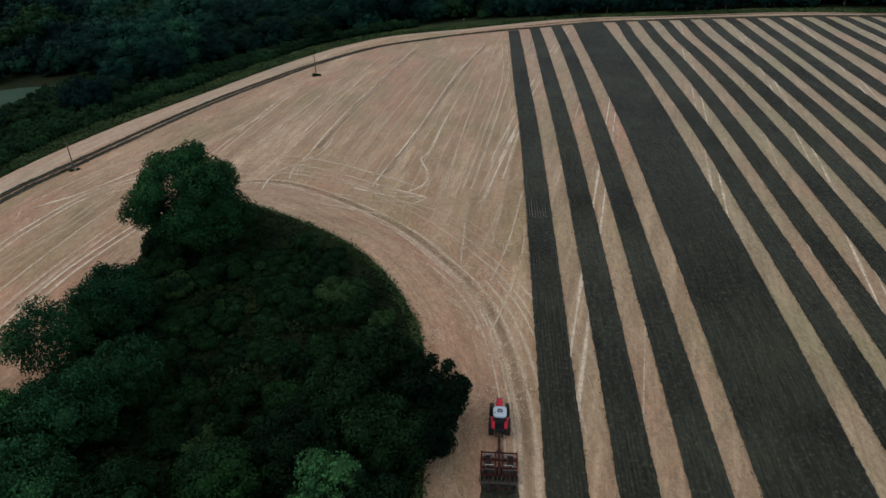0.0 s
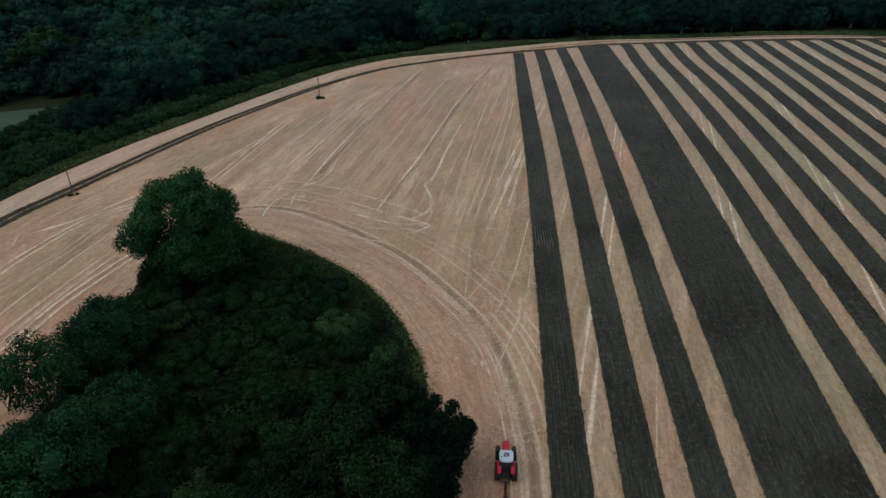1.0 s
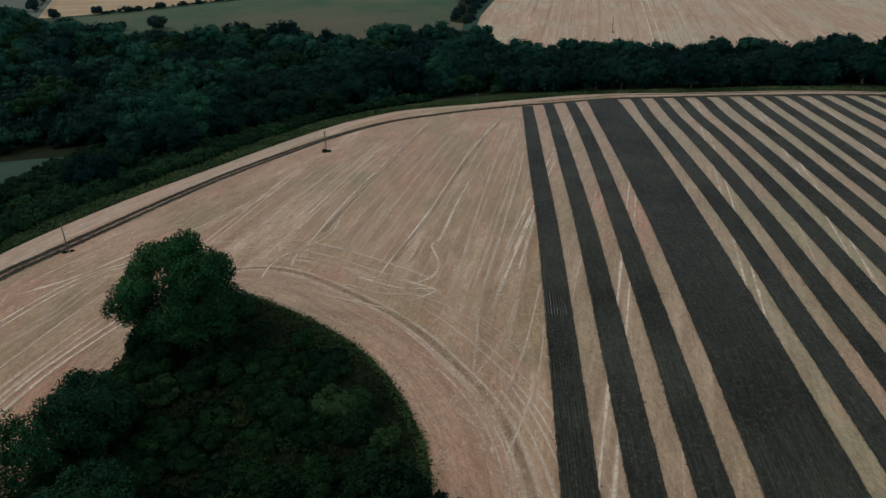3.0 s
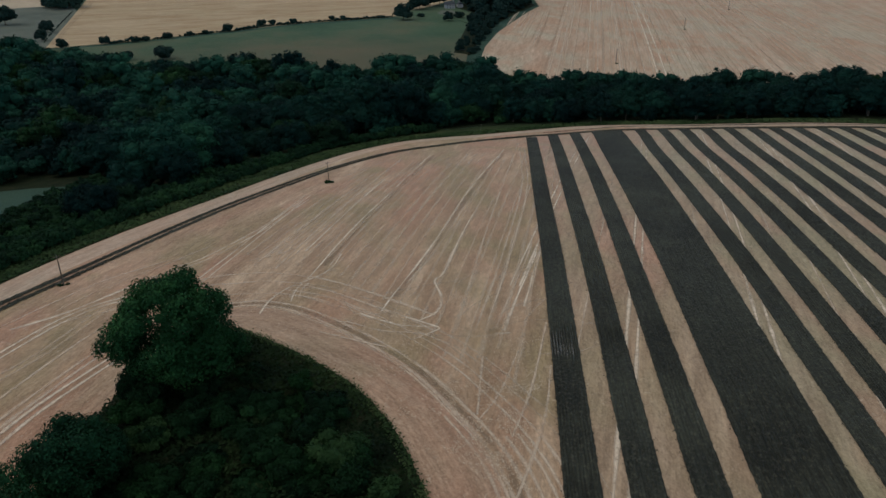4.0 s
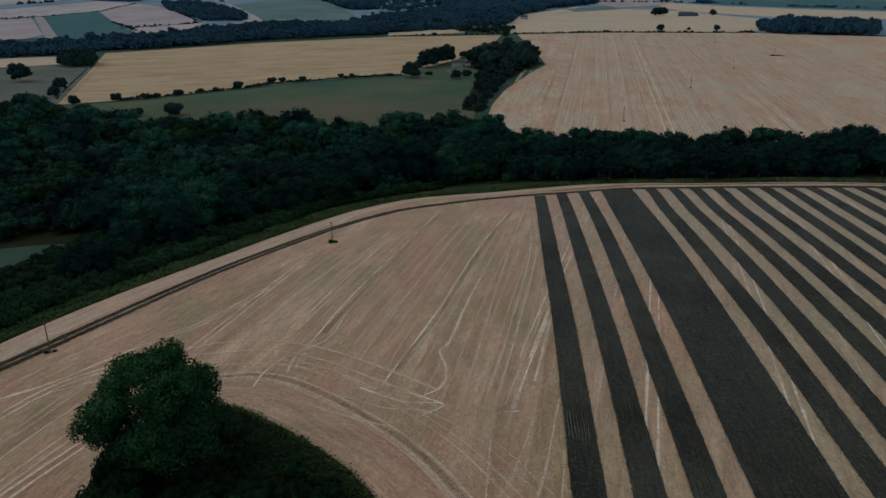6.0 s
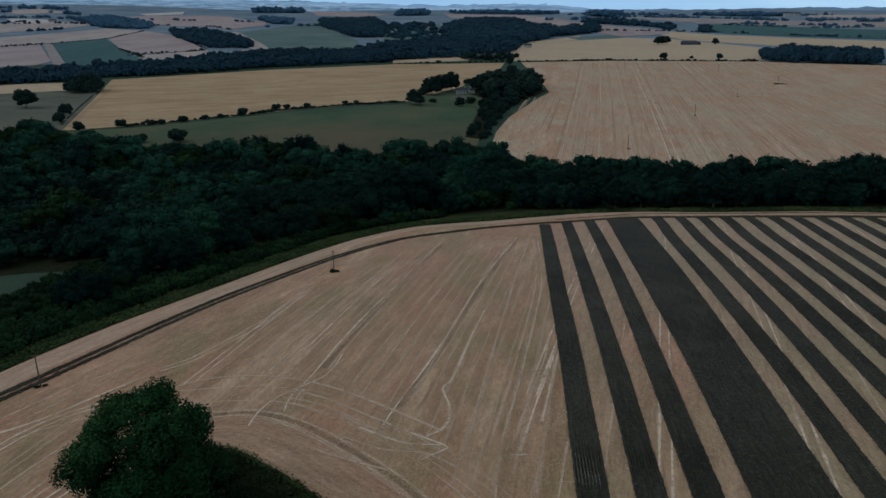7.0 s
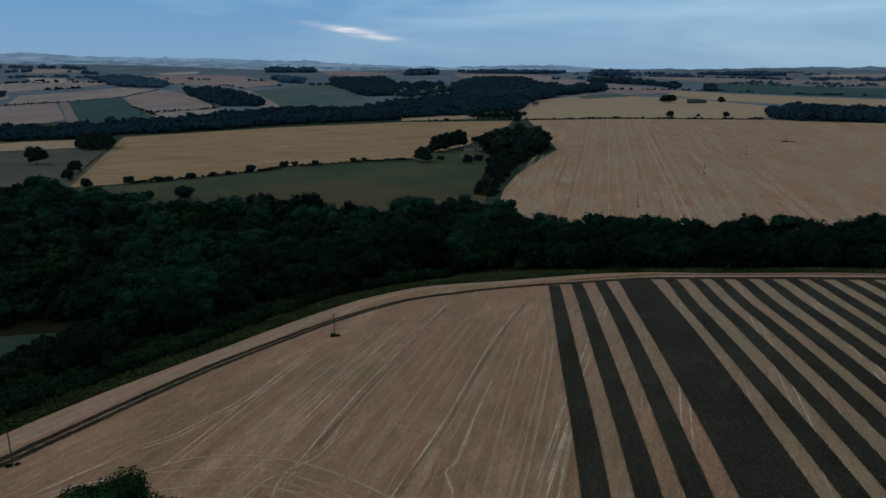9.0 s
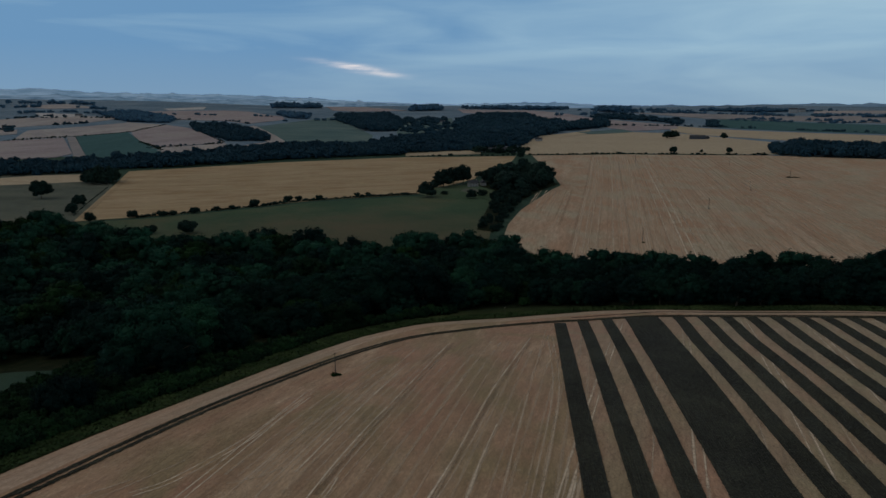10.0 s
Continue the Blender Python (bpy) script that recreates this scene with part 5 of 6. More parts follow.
def verge_grass():
    """Long grass on the verge between field and hedge."""
    rng = np.random.default_rng(8)
    line = curve_through(EDGE_LEFT[2:] + EDGE_FAR, 0.5)
    d = np.gradient(line, axis=0)
    d /= np.linalg.norm(d, axis=1)[:, None] + 1e-9
    pick = rng.integers(0, len(line), 34000)
    off = rng.uniform(0.0, 1.0, len(pick)) ** 1.1 * 15 + rng.normal(0, 0.3, len(pick)) + 0.3
    p = line[pick] + np.c_[-d[pick, 1], d[pick, 0]] * off[:, None]
    tufts("verge_grass", p, np.full(len(p), 0.5), (0.2, 0.6), 9, m_verge, "long rough grass on the verge of the stubble field", "grass")


verge_grass()


def far_wood(name, places, seed, label, size, count, leaf, mat, tall=(10, 15), lobes=9):
    """A wood of many trees as one mesh."""
    rng = np.random.default_rng(seed)
    kinds = []
    for k in range(6):
        h = rng.uniform(*tall)
        kinds.append(crown_arrays(rng, crown_lobes(rng, h, size * rng.uniform(0.85, 1.15), 0.0, lobes), count, leaf, 0.74 if lobes > 12 else 0.85))
    vs, fs, k = [], [], 0
    zs = ground(places[:, 0], places[:, 1])
    for (x, y), z in zip(places, zs):
        v, f = kinds[int(rng.integers(0, 6))]
        a, s = rng.uniform(0, 6.28), rng.uniform(0.6, 1.3) * (1.0 + 0.3 * noise.noise(Vector((x * 0.045, y * 0.045, 2.0))))
        turn = np.array([[math.cos(a), -math.sin(a), 0], [math.sin(a), math.cos(a), 0], [0, 0, 1]])
        vs.append(v @ turn.T * s + (x, y, z))
        fs.append(f + k)
        k += len(v)
    return tagged(new(name, mesh_of(name, np.vstack(vs), np.vstack(fs), [mat])), label, "wood", kind="stuff")


share = np.random.default_rng(40).choice(5, len(rest_trees), p=(0.34, 0.34, 0.12, 0.14, 0.06))
for k, mat in enumerate((m_leaf_wood, m_leaf_deep, m_leaf_pale, m_leaf, m_leaf_light)):
    far_wood("valley_wood", rest_trees[share == k], 41 + k, "dense dark green broadleaf wood filling the valley", 8.8, 900, 0.62, mat, (10, 17), 22)

WOODS = 0


def slope_wood(kind, poly, gap, tall):
    """One wood of the far slopes, planted over its outline."""
    global WOODS
    k, d = WOODS, math.hypot(*np.mean(poly, axis=0))
    WOODS += 1
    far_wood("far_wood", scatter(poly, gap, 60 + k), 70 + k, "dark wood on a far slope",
             min(gap, 18.0) * 0.72, 190 if d < 1100 else 130, 0.9 if d < 1100 else 1.4, m_leaf_far if d < 1000 else m_leaf_haze if d < 2800 else m_leaf_skyline_haze, tall)


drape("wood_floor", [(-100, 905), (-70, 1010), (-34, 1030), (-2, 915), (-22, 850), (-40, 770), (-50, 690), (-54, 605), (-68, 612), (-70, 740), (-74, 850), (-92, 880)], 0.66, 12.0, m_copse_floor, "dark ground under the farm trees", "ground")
slope_wood("clump", [(-92, 905), (-80, 985), (-45, 1000), (-20, 960), (-6, 918), (-30, 860), (-44, 800), (-66, 830), (-70, 870)], 11.5, (17, 26))
slope_wood("clump", [(-576, 812), (-572, 840), (-550, 850), (-532, 838), (-532, 806), (-550, 800)], 7.0, (15, 20))
slope_wood("row", [(-717, 835), (-656, 880), (-642, 912), (-620, 954), (-565, 1001), (-508, 1066), (-448, 1145), (-370, 1202), (-285, 1260), (-269, 1274), (-302, 1412), (-380, 1423), (-478, 1401), (-543, 1384), (-570, 1311), (-599, 1254), (-610, 1171), (-662, 1085), (-701, 1000), (-723, 968), (-803, 933)], 9.5, (8, 13))
slope_wood("slope", [(-1047, 1963), (-941, 1961), (-691, 1651), (-623, 1505), (-708, 1479), (-922, 1746)], 12.0, (9, 14))
slope_wood("slope", [(-1767, 2590), (-1748, 2698), (-1640, 2683), (-1364, 2430), (-1257, 2205), (-1450, 2272)], 15.0, (12, 16))
slope_wood("crest", [(-1413, 3443), (-1263, 3763), (-1338, 3938), (-1460, 3581)], 18.0, (22, 28))
slope_wood("slope", [(-1210, 3000), (-1053, 2986), (-941, 2637), (-1047, 2710)], 18.0, (12, 16))
slope_wood("row", [(-381, 1451), (-365, 1611), (-304, 1707), (-256, 1825), (-65, 1738), (-68, 1506), (-148, 1386), (-272, 1295)], 12.0, (11, 16))
slope_wood("slope", [(-960, 3055), (-785, 3328), (-573, 2577), (-437, 1939), (-496, 1854), (-745, 2406)], 16.0, (12, 17))
slope_wood("slope", [(-353, 2513), (-337, 3135), (-138, 3048), (-104, 2780), (20, 2472), (161, 2647), (164, 2404), (18, 2201), (-65, 1738), (-256, 1825)], 16.0, (12, 18))
slope_wood("scrub", [(-600, 2720), (-440, 2860), (-262, 1830), (-400, 1810)], 44.0, (8, 13))
slope_wood("crest", [(-776, 3697), (-613, 3856), (-701, 4099), (-800, 3934)], 20.0, (22, 28))
slope_wood("skyline", [(-561, 4075), (-151, 4039), (34, 4124), (60, 4300), (-315, 4360)], 24.0, (14, 20))
slope_wood("skyline", [(121, 2875), (354, 2644), (393, 2465), (416, 2609), (266, 2952), (159, 2991)], 17.0, (10, 14))
slope_wood("skyline", [(160, 3420), (240, 3640), (330, 3420), (250, 3330)], 20.0, (20, 26))
slope_wood("skyline", [(700, 3800), (1000, 3900), (1150, 3700), (900, 3640)], 22.0, (13, 18))
slope_wood("block", [(357, 1339), (388, 1418), (433, 1454), (566, 1380), (508, 1242), (383, 1287)], 10.0, (15, 20))
slope_wood("row", [(457, 2369), (477, 2335), (517, 2532), (489, 2538)], 14.0, (12, 16))

far_wood("far_wood", scatter([(-150, 1318), (-60, 1322), (-58, 1400), (-150, 1392)], 15.0, 95), 96, "dark trees round the houses by the hedge", 6.0, 60, 1.6, m_leaf_far, (7, 11))

# hedges and tree lines along field edges
rng = np.random.default_rng(9)
HEDGE_COUNT = 0


def hedge(line, step, high):
    """A hedge along a field's edge, with gaps; step: from bush to bush."""
    global HEDGE_COUNT
    q = curve_through(line, step)
    if step >= 12:
        q = curve_through(line, step * 0.55)
        q = np.array([p for p in q if noise.noise(Vector((p[0] * 0.011, p[1] * 0.011, 4.0))) > -0.12])
    q = q[rng.random(len(q)) < (0.9 if step < 12 else 0.8)]
    q = q + rng.normal(0, step * 0.12, q.shape)
    if not len(q):
        return
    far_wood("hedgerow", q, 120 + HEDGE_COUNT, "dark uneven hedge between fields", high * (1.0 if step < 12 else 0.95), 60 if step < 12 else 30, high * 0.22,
             m_leaf_far if step < 12 else m_leaf_haze if np.mean(q[:, 1]) < 2400 else m_leaf_skyline_haze, (high * 0.8, high * 1.3))
    HEDGE_COUNT += 1


hedge([(-372, 611), (-299, 690), (-249, 747), (-158, 808)], 2.6, 2.2)
hedge([(-51, 1296), (108, 1332), (349, 1318)], 7.0, 3.0)
hedge([(-526, 800), (-464, 672), (-430, 606)], 2.4, 0.9)
hedge([(-80, 1290), (-250, 1240)], 9.0, 3.5)
hedge([(-1600, 1800), (-1580, 2000), (-1540, 2180), (-1480, 2330), (-1450, 2400)], 15.0, 7.0)
hedge([(-1380, 1650), (-1480, 1780), (-1600, 1800)], 22.0, 9.0)
hedge([(-1900, 2190), (-1850, 2485), (-1600, 2500)], 26.0, 7.0)
hedge([(-2050, 2500), (-1960, 2640), (-1750, 2600)], 24.0, 11.0)
hedge([(-2350, 2700), (-2150, 2880), (-1850, 2800)], 26.0, 13.0)
hedge([(-2700, 2900), (-2500, 3150), (-2150, 3120)], 28.0, 14.0)
hedge([(-1134, 1312), (-1079, 1462)], 9.0, 2.6)
hedge([(-1078, 1497), (-1066, 1690), (-1196, 2078)], 10.0, 2.8)
hedge([(-1137, 1384), (-1095, 1515)], 9.0, 2.6)
hedge([(-760, 1275), (-690, 1420)], 9.0, 3.0)
hedge([(-850, 1390), (-723, 1250)], 8.0, 3.2)
hedge([(-952, 1803), (-782, 1562), (-695, 1447)], 9.0, 2.6)
hedge([(-1598, 2495), (-1340, 2430), (-1141, 2375), (-960, 2155)], 14.0, 5.0)
hedge([(-771, 1284), (-695, 1447)], 18.0, 3.5)
hedge([(114, 2490), (480, 2350), (760, 1900), (1000, 1895)], 22.0, 6.0)
hedge([(560, 2790), (720, 2770), (1000, 2480)], 22.0, 9.0)
hedge([(241, 2791), (310, 2861), (354, 2725), (399, 2510)], 20.0, 9.0)
hedge([(605, 2717), (692, 2619), (808, 2432), (960, 2400)], 24.0, 8.0)
hedge([(200, 3500), (420, 3420), (700, 3380)], 22.0, 12.0)
hedge([(850, 3250), (1200, 3000), (1500, 2800)], 22.0, 13.0)
hedge([(-60, 3000), (60, 3080), (160, 3050)], 24.0, 11.0)
hedge([(250, 3350), (900, 3330), (1700, 3100)], 30.0, 10.0)
hedge([(100, 3900), (500, 3800), (1300, 3700)], 28.0, 12.0)
hedge([(-920, 2345), (-600, 2900)], 34.0, 9.0)
hedge([(-1640, 2670), (-1140, 2770)], 34.0, 8.0)
hedge([(-1860, 2345), (-1660, 2440), (-1480, 2305)], 34.0, 8.0)


# shrubs and single trees that stand out by themselves
hedge_bush = shrub("hedge_bush", 150, 6.0, 5.0, 500, 0.6, "round dark bush in the hedge above the meadow", m_leaf_far, group="bushes in the hedge")
first = True
for x, y, s in ((-376, 611, 1.1), (-355, 622, 0.9), (-347, 628, 0.8), (-334, 643, 1.0), (-322, 663, 0.7), (-311, 672, 0.7), (-297, 692, 1.2), (-276, 728, 1.1), (-268, 737, 0.9), (-250, 748, 0.9), (-217, 778, 0.8), (-207, 785, 0.7), (-294, 556, 1.75), (-320, 548, 1.2)):
    ob = hedge_bush if first else copy_thing(hedge_bush, pose(x, y, gz(x, y), 0, 0, x * 7))
    first = False
    stand(ob, x, y, x * 7, s)
lone = tree("field_tree", 160, 15, 8.5, 1500, 0.9, "lone dark tree in a field beyond the valley", m_leaf_far, 0.05, 16, group="lone trees")
first = True
for x, y, s in ((-530, 692, 1.25), (-460, 656, 0.75), (-436, 612, 0.7), (-395, 579, 0.6), (252, 1797, 1.2), (270, 1800, 1.3), (262, 1815, 1.2), (375, 1767, 1.0),
                (200, 1352, 0.8), (250, 1364, 0.4), (295, 1354, 0.7)):
    ob = lone if first else copy_thing(lone, pose(x, y, gz(x, y), 0, 0, x * 13))
    first = False
    stand(ob, x, y, x * 13, s)

# trees round the farmhouse: where each stands, how broad and how tall
FARM_TREES = ((-141, 785, 10.5, 19), (-137, 871, 11.5, 24), (-128, 894, 10.5, 24), (-118, 906, 11, 26), (-144, 870, 8, 15), (-126, 809, 4.5, 5), (-105, 978, 7, 9), (-86, 915, 11, 19), (-72, 934, 12, 22),
              (-54, 936, 12, 22), (-37, 921, 11, 21), (-23, 915, 9, 15), (-13, 925, 6, 8), (-93, 783, 6, 11), (-84, 806, 6, 8), (-59, 747, 7.5, 14), (-54, 681, 7, 13), (-61, 705, 6, 13))
FARM_TREES += ((-47, 727, 6.5, 12), (-46, 785, 9, 11), (-40, 834, 8, 9), (-58, 841, 12, 11), (-72, 860, 9, 10), (-64, 620, 4.5, 9), (-60, 638, 3.4, 11), (-53, 612, 4.5, 6), (-50, 622, 4, 5),
               (-59, 1135, 4.4, 11), (-54, 1152, 6, 10), (-65, 1249, 6, 12), (-75, 1340, 7, 12), (-66, 770, 6.5, 12), (-58, 800, 8, 12), (-58, 900, 9, 16), (-66, 650, 3.5, 6),
               (-52, 645, 4.5, 8), (-50, 668, 5, 8), (-47, 698, 5, 8), (-44, 752, 6, 9), (-37, 802, 7, 10), (-31, 850, 7, 9), (-21, 882, 6, 8), (-24, 898, 8, 11), (-38, 880, 9, 13), (-52, 870, 9, 13))
farm_tree = tree("farm_tree", 165, 15, 8.5, 2600, 0.62, "dark green tree beside the farmhouse", m_leaf_far, 0.02, 20, group="trees round the farmhouse")
for k, (x, y, r, h) in enumerate(FARM_TREES):
    m = pose(x, y, gz(x, y) - 0.3, 0, 0, k * 73)
    ob = copy_thing(farm_tree, m) if k else farm_tree
    ob.matrix_basis = m @ Matrix.Diagonal((r / 8.5, r / 8.5, h / 15, 1))

# ---- poles ----
m_pole = plain("weathered_pole_wood", (0.10, 0.085, 0.07), 0.9, 0, 0.4, 2.0)
m_ceramic = plain("brown_insulator", (0.12, 0.06, 0.04), 0.4)


def utility_pole(height, label):
    root = tagged(new("utility_pole"), label, "utility pole", "poles across the fields")
    part("shaft", rod(bmesh.new(), (0, 0, -0.6), (0, 0, height), 0.17 if height < 9 else 0.28, 0.11 if height < 9 else 0.2, 10), m_pole, root)
    part("crossarm", box(bmesh.new(), (1.5, 0.1, 0.12), (0, 0.13, height - 0.35), bevel=0.01), m_pole, root)
    for x in (-0.65, 0, 0.65):
        part("insulator", rod(bmesh.new(), (x, 0.13, height - 0.29), (x, 0.13, height + (0.0 if x else 0.1)), 0.06, 0.04, 8), m_ceramic, root)
    return root


near_pole = utility_pole(7.8, "dark wooden utility pole standing in the stubble")
stand(near_pole, -72.3, 246.5, 60)
stand(copy_thing(near_pole, Matrix()), -108, 149, 50)
far_pole = utility_pole(11.5, "dark wooden utility pole in the far stubble field")
stand(far_pole, 61, 580, 20)
for x, y in ((140, 740), (213, 882), (293, 1008), (118, 1190), (250, 1150)):
    stand(copy_thing(far_pole, Matrix()), x, y, 20)
for x, y, s in ((-72.6, 246.3, 0.75), (-71.3, 247, 0.5), (-108.6, 148.6, 0.4), (-107.4, 149.6, 0.35), (140.5, 739.5, 0.8), (61.5, 579.5, 0.8), (213.4, 881.6, 0.9)):
    stand(shrub("weed_clump", int(abs(x) * 3), 1.5, 1.7, 260, 0.22, "dark uncut weeds round the foot of a pole", m_leaf, "weeds", "weeds round the poles"), x, y, 0, s)
m_pale_post = plain("pale_post_paint", (0.42, 0.42, 0.39), 0.7)
post = tagged(new("marker_post"), "pale marker post on the grass verge", "post")
part("shaft", rod(bmesh.new(), (0, 0, -0.4), (0, 0, 4.2), 0.10, 0.08, 10), m_pole, post)
part("cap", box(bmesh.new(), (0.5, 0.12, 0.35), (0, 0, 4.0), bevel=0.02), m_pale_post, post)
stand(post, -27, 368)
low_bush = tagged(new("fallen_branch_heap"), "low dark heap of brush on the far stubble", "brush heap")
v, f = crown_arrays(np.random.default_rng(2), [(-5, 0, 0.8, 4, 2.5, 1.6), (3, 0.5, 0.7, 5, 2.5, 1.4), (9, 0, 0.5, 3, 2, 1)], 420, 0.6)
heap = new("brush", mesh_of("brush", v, f, [m_leaf_dark]))
heap.parent = low_bush
stand(low_bush, 294, 1004, 0, 0.85)

# ---- houses ----
m_wall = plain("pale_render_wall", (0.36, 0.36, 0.36), 0.9, 0, 0.3, 1.0)
m_board = plain("dark_barn_boards", (0.060, 0.082, 0.115), 0.9, 0, 0.3, 1.0)
m_roof = plain("slate_roof", (0.058, 0.064, 0.078), 0.8, 0, 0.35, 1.5)
m_pane = plain("dark_window_glass", (0.03, 0.035, 0.04), 0.1)


def house(length, depth, eaves, label):
    m_side = m_board if "barn" in label or "grey" in label else m_wall
    root = tagged(new("farmhouse"), label, "house", "houses beyond the valley")
    part("wall", box(bmesh.new(), (length, depth, eaves + 0.6), (0, 0, eaves / 2 - 0.3)), m_side, root)
    bm = bmesh.new()
    o, h = 0.4, depth * 0.42
    ends = [[bm.verts.new((sx * (length / 2 + o), y, z)) for y, z in ((-depth / 2 - o, eaves - 0.2), (0, eaves + h), (depth / 2 + o, eaves - 0.2), (0, eaves - 0.25))] for sx in (-1, 1)]
    bm.faces.new(ends[0])
    bm.faces.new(ends[1][::-1])
    for i in range(4):
        bm.faces.new((ends[0][i], ends[1][i], ends[1][(i + 1) % 4], ends[0][(i + 1) % 4]))
    bmesh.ops.recalc_face_normals(bm, faces=bm.faces)
    roof = part("roof", bm, m_roof, root, "dark slate roof")
    part("chimney", box(bmesh.new(), (0.9, 0.7, 1.8), (length * 0.36, 0, eaves + h + 0.3), bevel=0.04), m_wall, roof)
    for sy in (-1, 1):
        for k in range(3):
            for z in ((1.3, 3.9) if eaves > 4 else (1.3,)):
                w = part("window", box(bmesh.new(), (1.1, 0.12, 1.2), ((k - 1) * length * 0.28, sy * (depth / 2 + 0.01), z), bevel=0.03), m_side, root)
                part("pane", box(bmesh.new(), (0.9, 0.06, 1.0), ((k - 1) * length * 0.28, sy * (depth / 2 + 0.07), z)), m_pane, w)
    return root


for x, y, turn, size, text in ((-103, 882, 20, (12, 7, 5.2), "pale farmhouse with a slate roof among dark trees"), (-92, 892, 110, (9, 6, 4.6), "small pale outbuilding beside the farmhouse"),
                               (-122, 1352, 5, (16, 8, 5.5), "grey house at the end of the field hedge"), (-100, 1366, 60, (13, 8, 5.0), "grey house beside the field hedge"), (-84, 1350, 10, (9, 6, 4), "small grey house by the hedge"),
                               (318, 1772, 5, (34, 12, 5), "long low barn on the wheat field"), (340, 1776, 95, (12, 8, 4.5), "small barn beside the long barn"),
                               (-45, 1640, 30, (14, 8, 5.5), "pale house at the edge of a far wood"), (-400, 2500, 0, (20, 9, 5.5), "white house on a far slope"), (-1780, 2480, 0, (26, 12, 6), "pale farm building on a far hillside"),
                               (1078, 3600, 5, (36, 16, 17), "large white building on the eastern skyline"), (1142, 3680, 5, (28, 14, 12), "white house beside a large building on the skyline")):
    stand(house(*size, text), x, y, turn)

# ---- the tractor and its cultivator ----
m_red = plain("red_tractor_paint", (0.47, 0.018, 0.04), 0.4, 0, 0.2, 4.0)
m_white = plain("pale_cab_roof", (0.42, 0.50, 0.60), 0.5, 0, 0.12, 5.0)
m_black = plain("black_plastic", (0.02, 0.02, 0.022), 0.55)
m_tyre = plain("tyre_rubber", (0.022, 0.021, 0.02), 0.9, 0, 0.3, 8.0)
m_rim = plain("silver_rim", (0.45, 0.44, 0.42), 0.45, 0.6)
m_rust = plain("worn_red_frame", (0.045, 0.008, 0.008), 0.65, 0, 0.45, 3.0)
m_red_side = plain("red_side_paint", (0.085, 0.011, 0.011), 0.55, 0, 0.4, 3.0)
m_white_pipe = plain("pale_pipe_paint", (0.42, 0.42, 0.41), 0.5, 0, 0.2, 4.0)
m_steel = plain("worn_steel", (0.11, 0.10, 0.095), 0.5, 0.6, 0.4, 5.0)
m_weight = plain("grey_cast_iron", (0.10, 0.105, 0.11), 0.6, 0, 0.2, 6.0)
m_grey_blue = plain("grey_blue_hatch", (0.22, 0.27, 0.33), 0.5)
m_lamp = plain("lamp_glass", (0.7, 0.7, 0.68), 0.15)
m_cab_glass, gn, gl, gb = material("cab_glass", 0.05)
gb.inputs["Base Color"].default_value = (0.02, 0.025, 0.03, 1)
gb.inputs["Specular IOR Level"].default_value = 0.5


def tyre_mesh(radius, width, lugs):
    """A tractor tyre on its axle along x, with slanted lugs."""
    bm = bmesh.new()
    prof = [(-0.5, 0.62), (-0.5, 0.84), (-0.42, 0.95), (-0.2, 0.97), (0.2, 0.97), (0.42, 0.95), (0.5, 0.84), (0.5, 0.62)]
    n = 32
    loops = [[bm.verts.new((u * width, math.cos(a) * r * radius, math.sin(a) * r * radius)) for u, r in prof] for a in np.linspace(0, 2 * math.pi, n, endpoint=False)]
    for i in range(n):
        for j in range(len(prof)):
            k = (j + 1) % len(prof)
            bm.faces.new((loops[i][j], loops[i][k], loops[(i + 1) % n][k], loops[(i + 1) % n][j]))
    for i in range(lugs):
        for s in (-1, 1):
            a = 360 / lugs * (i + 0.5 * (s > 0))
            m = pose(0, 0, 0, a, 0, 0) @ pose(s * width * 0.23, 0, radius * 0.975, 0, 0, s * 40)
            made = bmesh.ops.create_cube(bm, size=1.0)["verts"]
            bmesh.ops.transform(bm, matrix=m @ Matrix.Diagonal((width * 0.5, 0.06, 0.06, 1)), verts=made)
    bmesh.ops.recalc_face_normals(bm, faces=bm.faces)
    return bm


def wheel(parent, x, y, radius, width, lugs):
    hub = part("wheel", rod(bmesh.new(), (-width * 0.3, 0, 0), (width * 0.3, 0, 0), radius * 0.2, None, 16), m_black, parent)
    hub.location = (x, y, radius)
    part("tyre", tyre_mesh(radius, width, lugs), m_tyre, hub, "black lugged tyre")
    bm = rod(bmesh.new(), (-width * 0.35, 0, 0), (width * 0.35, 0, 0), radius * 0.6, None, 28)
    rod(bm, (math.copysign(width * 0.3, x), 0, 0), (math.copysign(width * 0.42, x), 0, 0), radius * 0.3, radius * 0.22, 18)
    part("rim", bm, m_rim, hub, "silver wheel rim")


def rounded_slab(bm, half, length, low, high, corner, at, rings=((0, 1), (0.7, 1.0), (0.92, 0.94), (1, 0.8))):
    """A slab with round corners and a domed top; rings: part of the height, part of the breadth."""
    n = 24
    loops = []
    for u, w in rings:
        loop = []
        for k in range(n):
            a = 2 * math.pi * (k + 0.5) / n
            c, s = math.cos(a), math.sin(a)
            x = math.copysign(abs(c) ** corner, c) * half * w
            y = math.copysign(abs(s) ** corner, s) * length / 2 * (1 - (1 - w) * half * 2 / length)
            loop.append(bm.verts.new((at[0] + x, at[1] + y, low + (high - low) * u)))
        loops.append(loop)
    for a, b in zip(loops, loops[1:]):
        for k in range(n):
            bm.faces.new((a[k], a[(k + 1) % n], b[(k + 1) % n], b[k]))
    bm.faces.new(loops[-1])
    bm.faces.new(loops[0][::-1])
    return bm


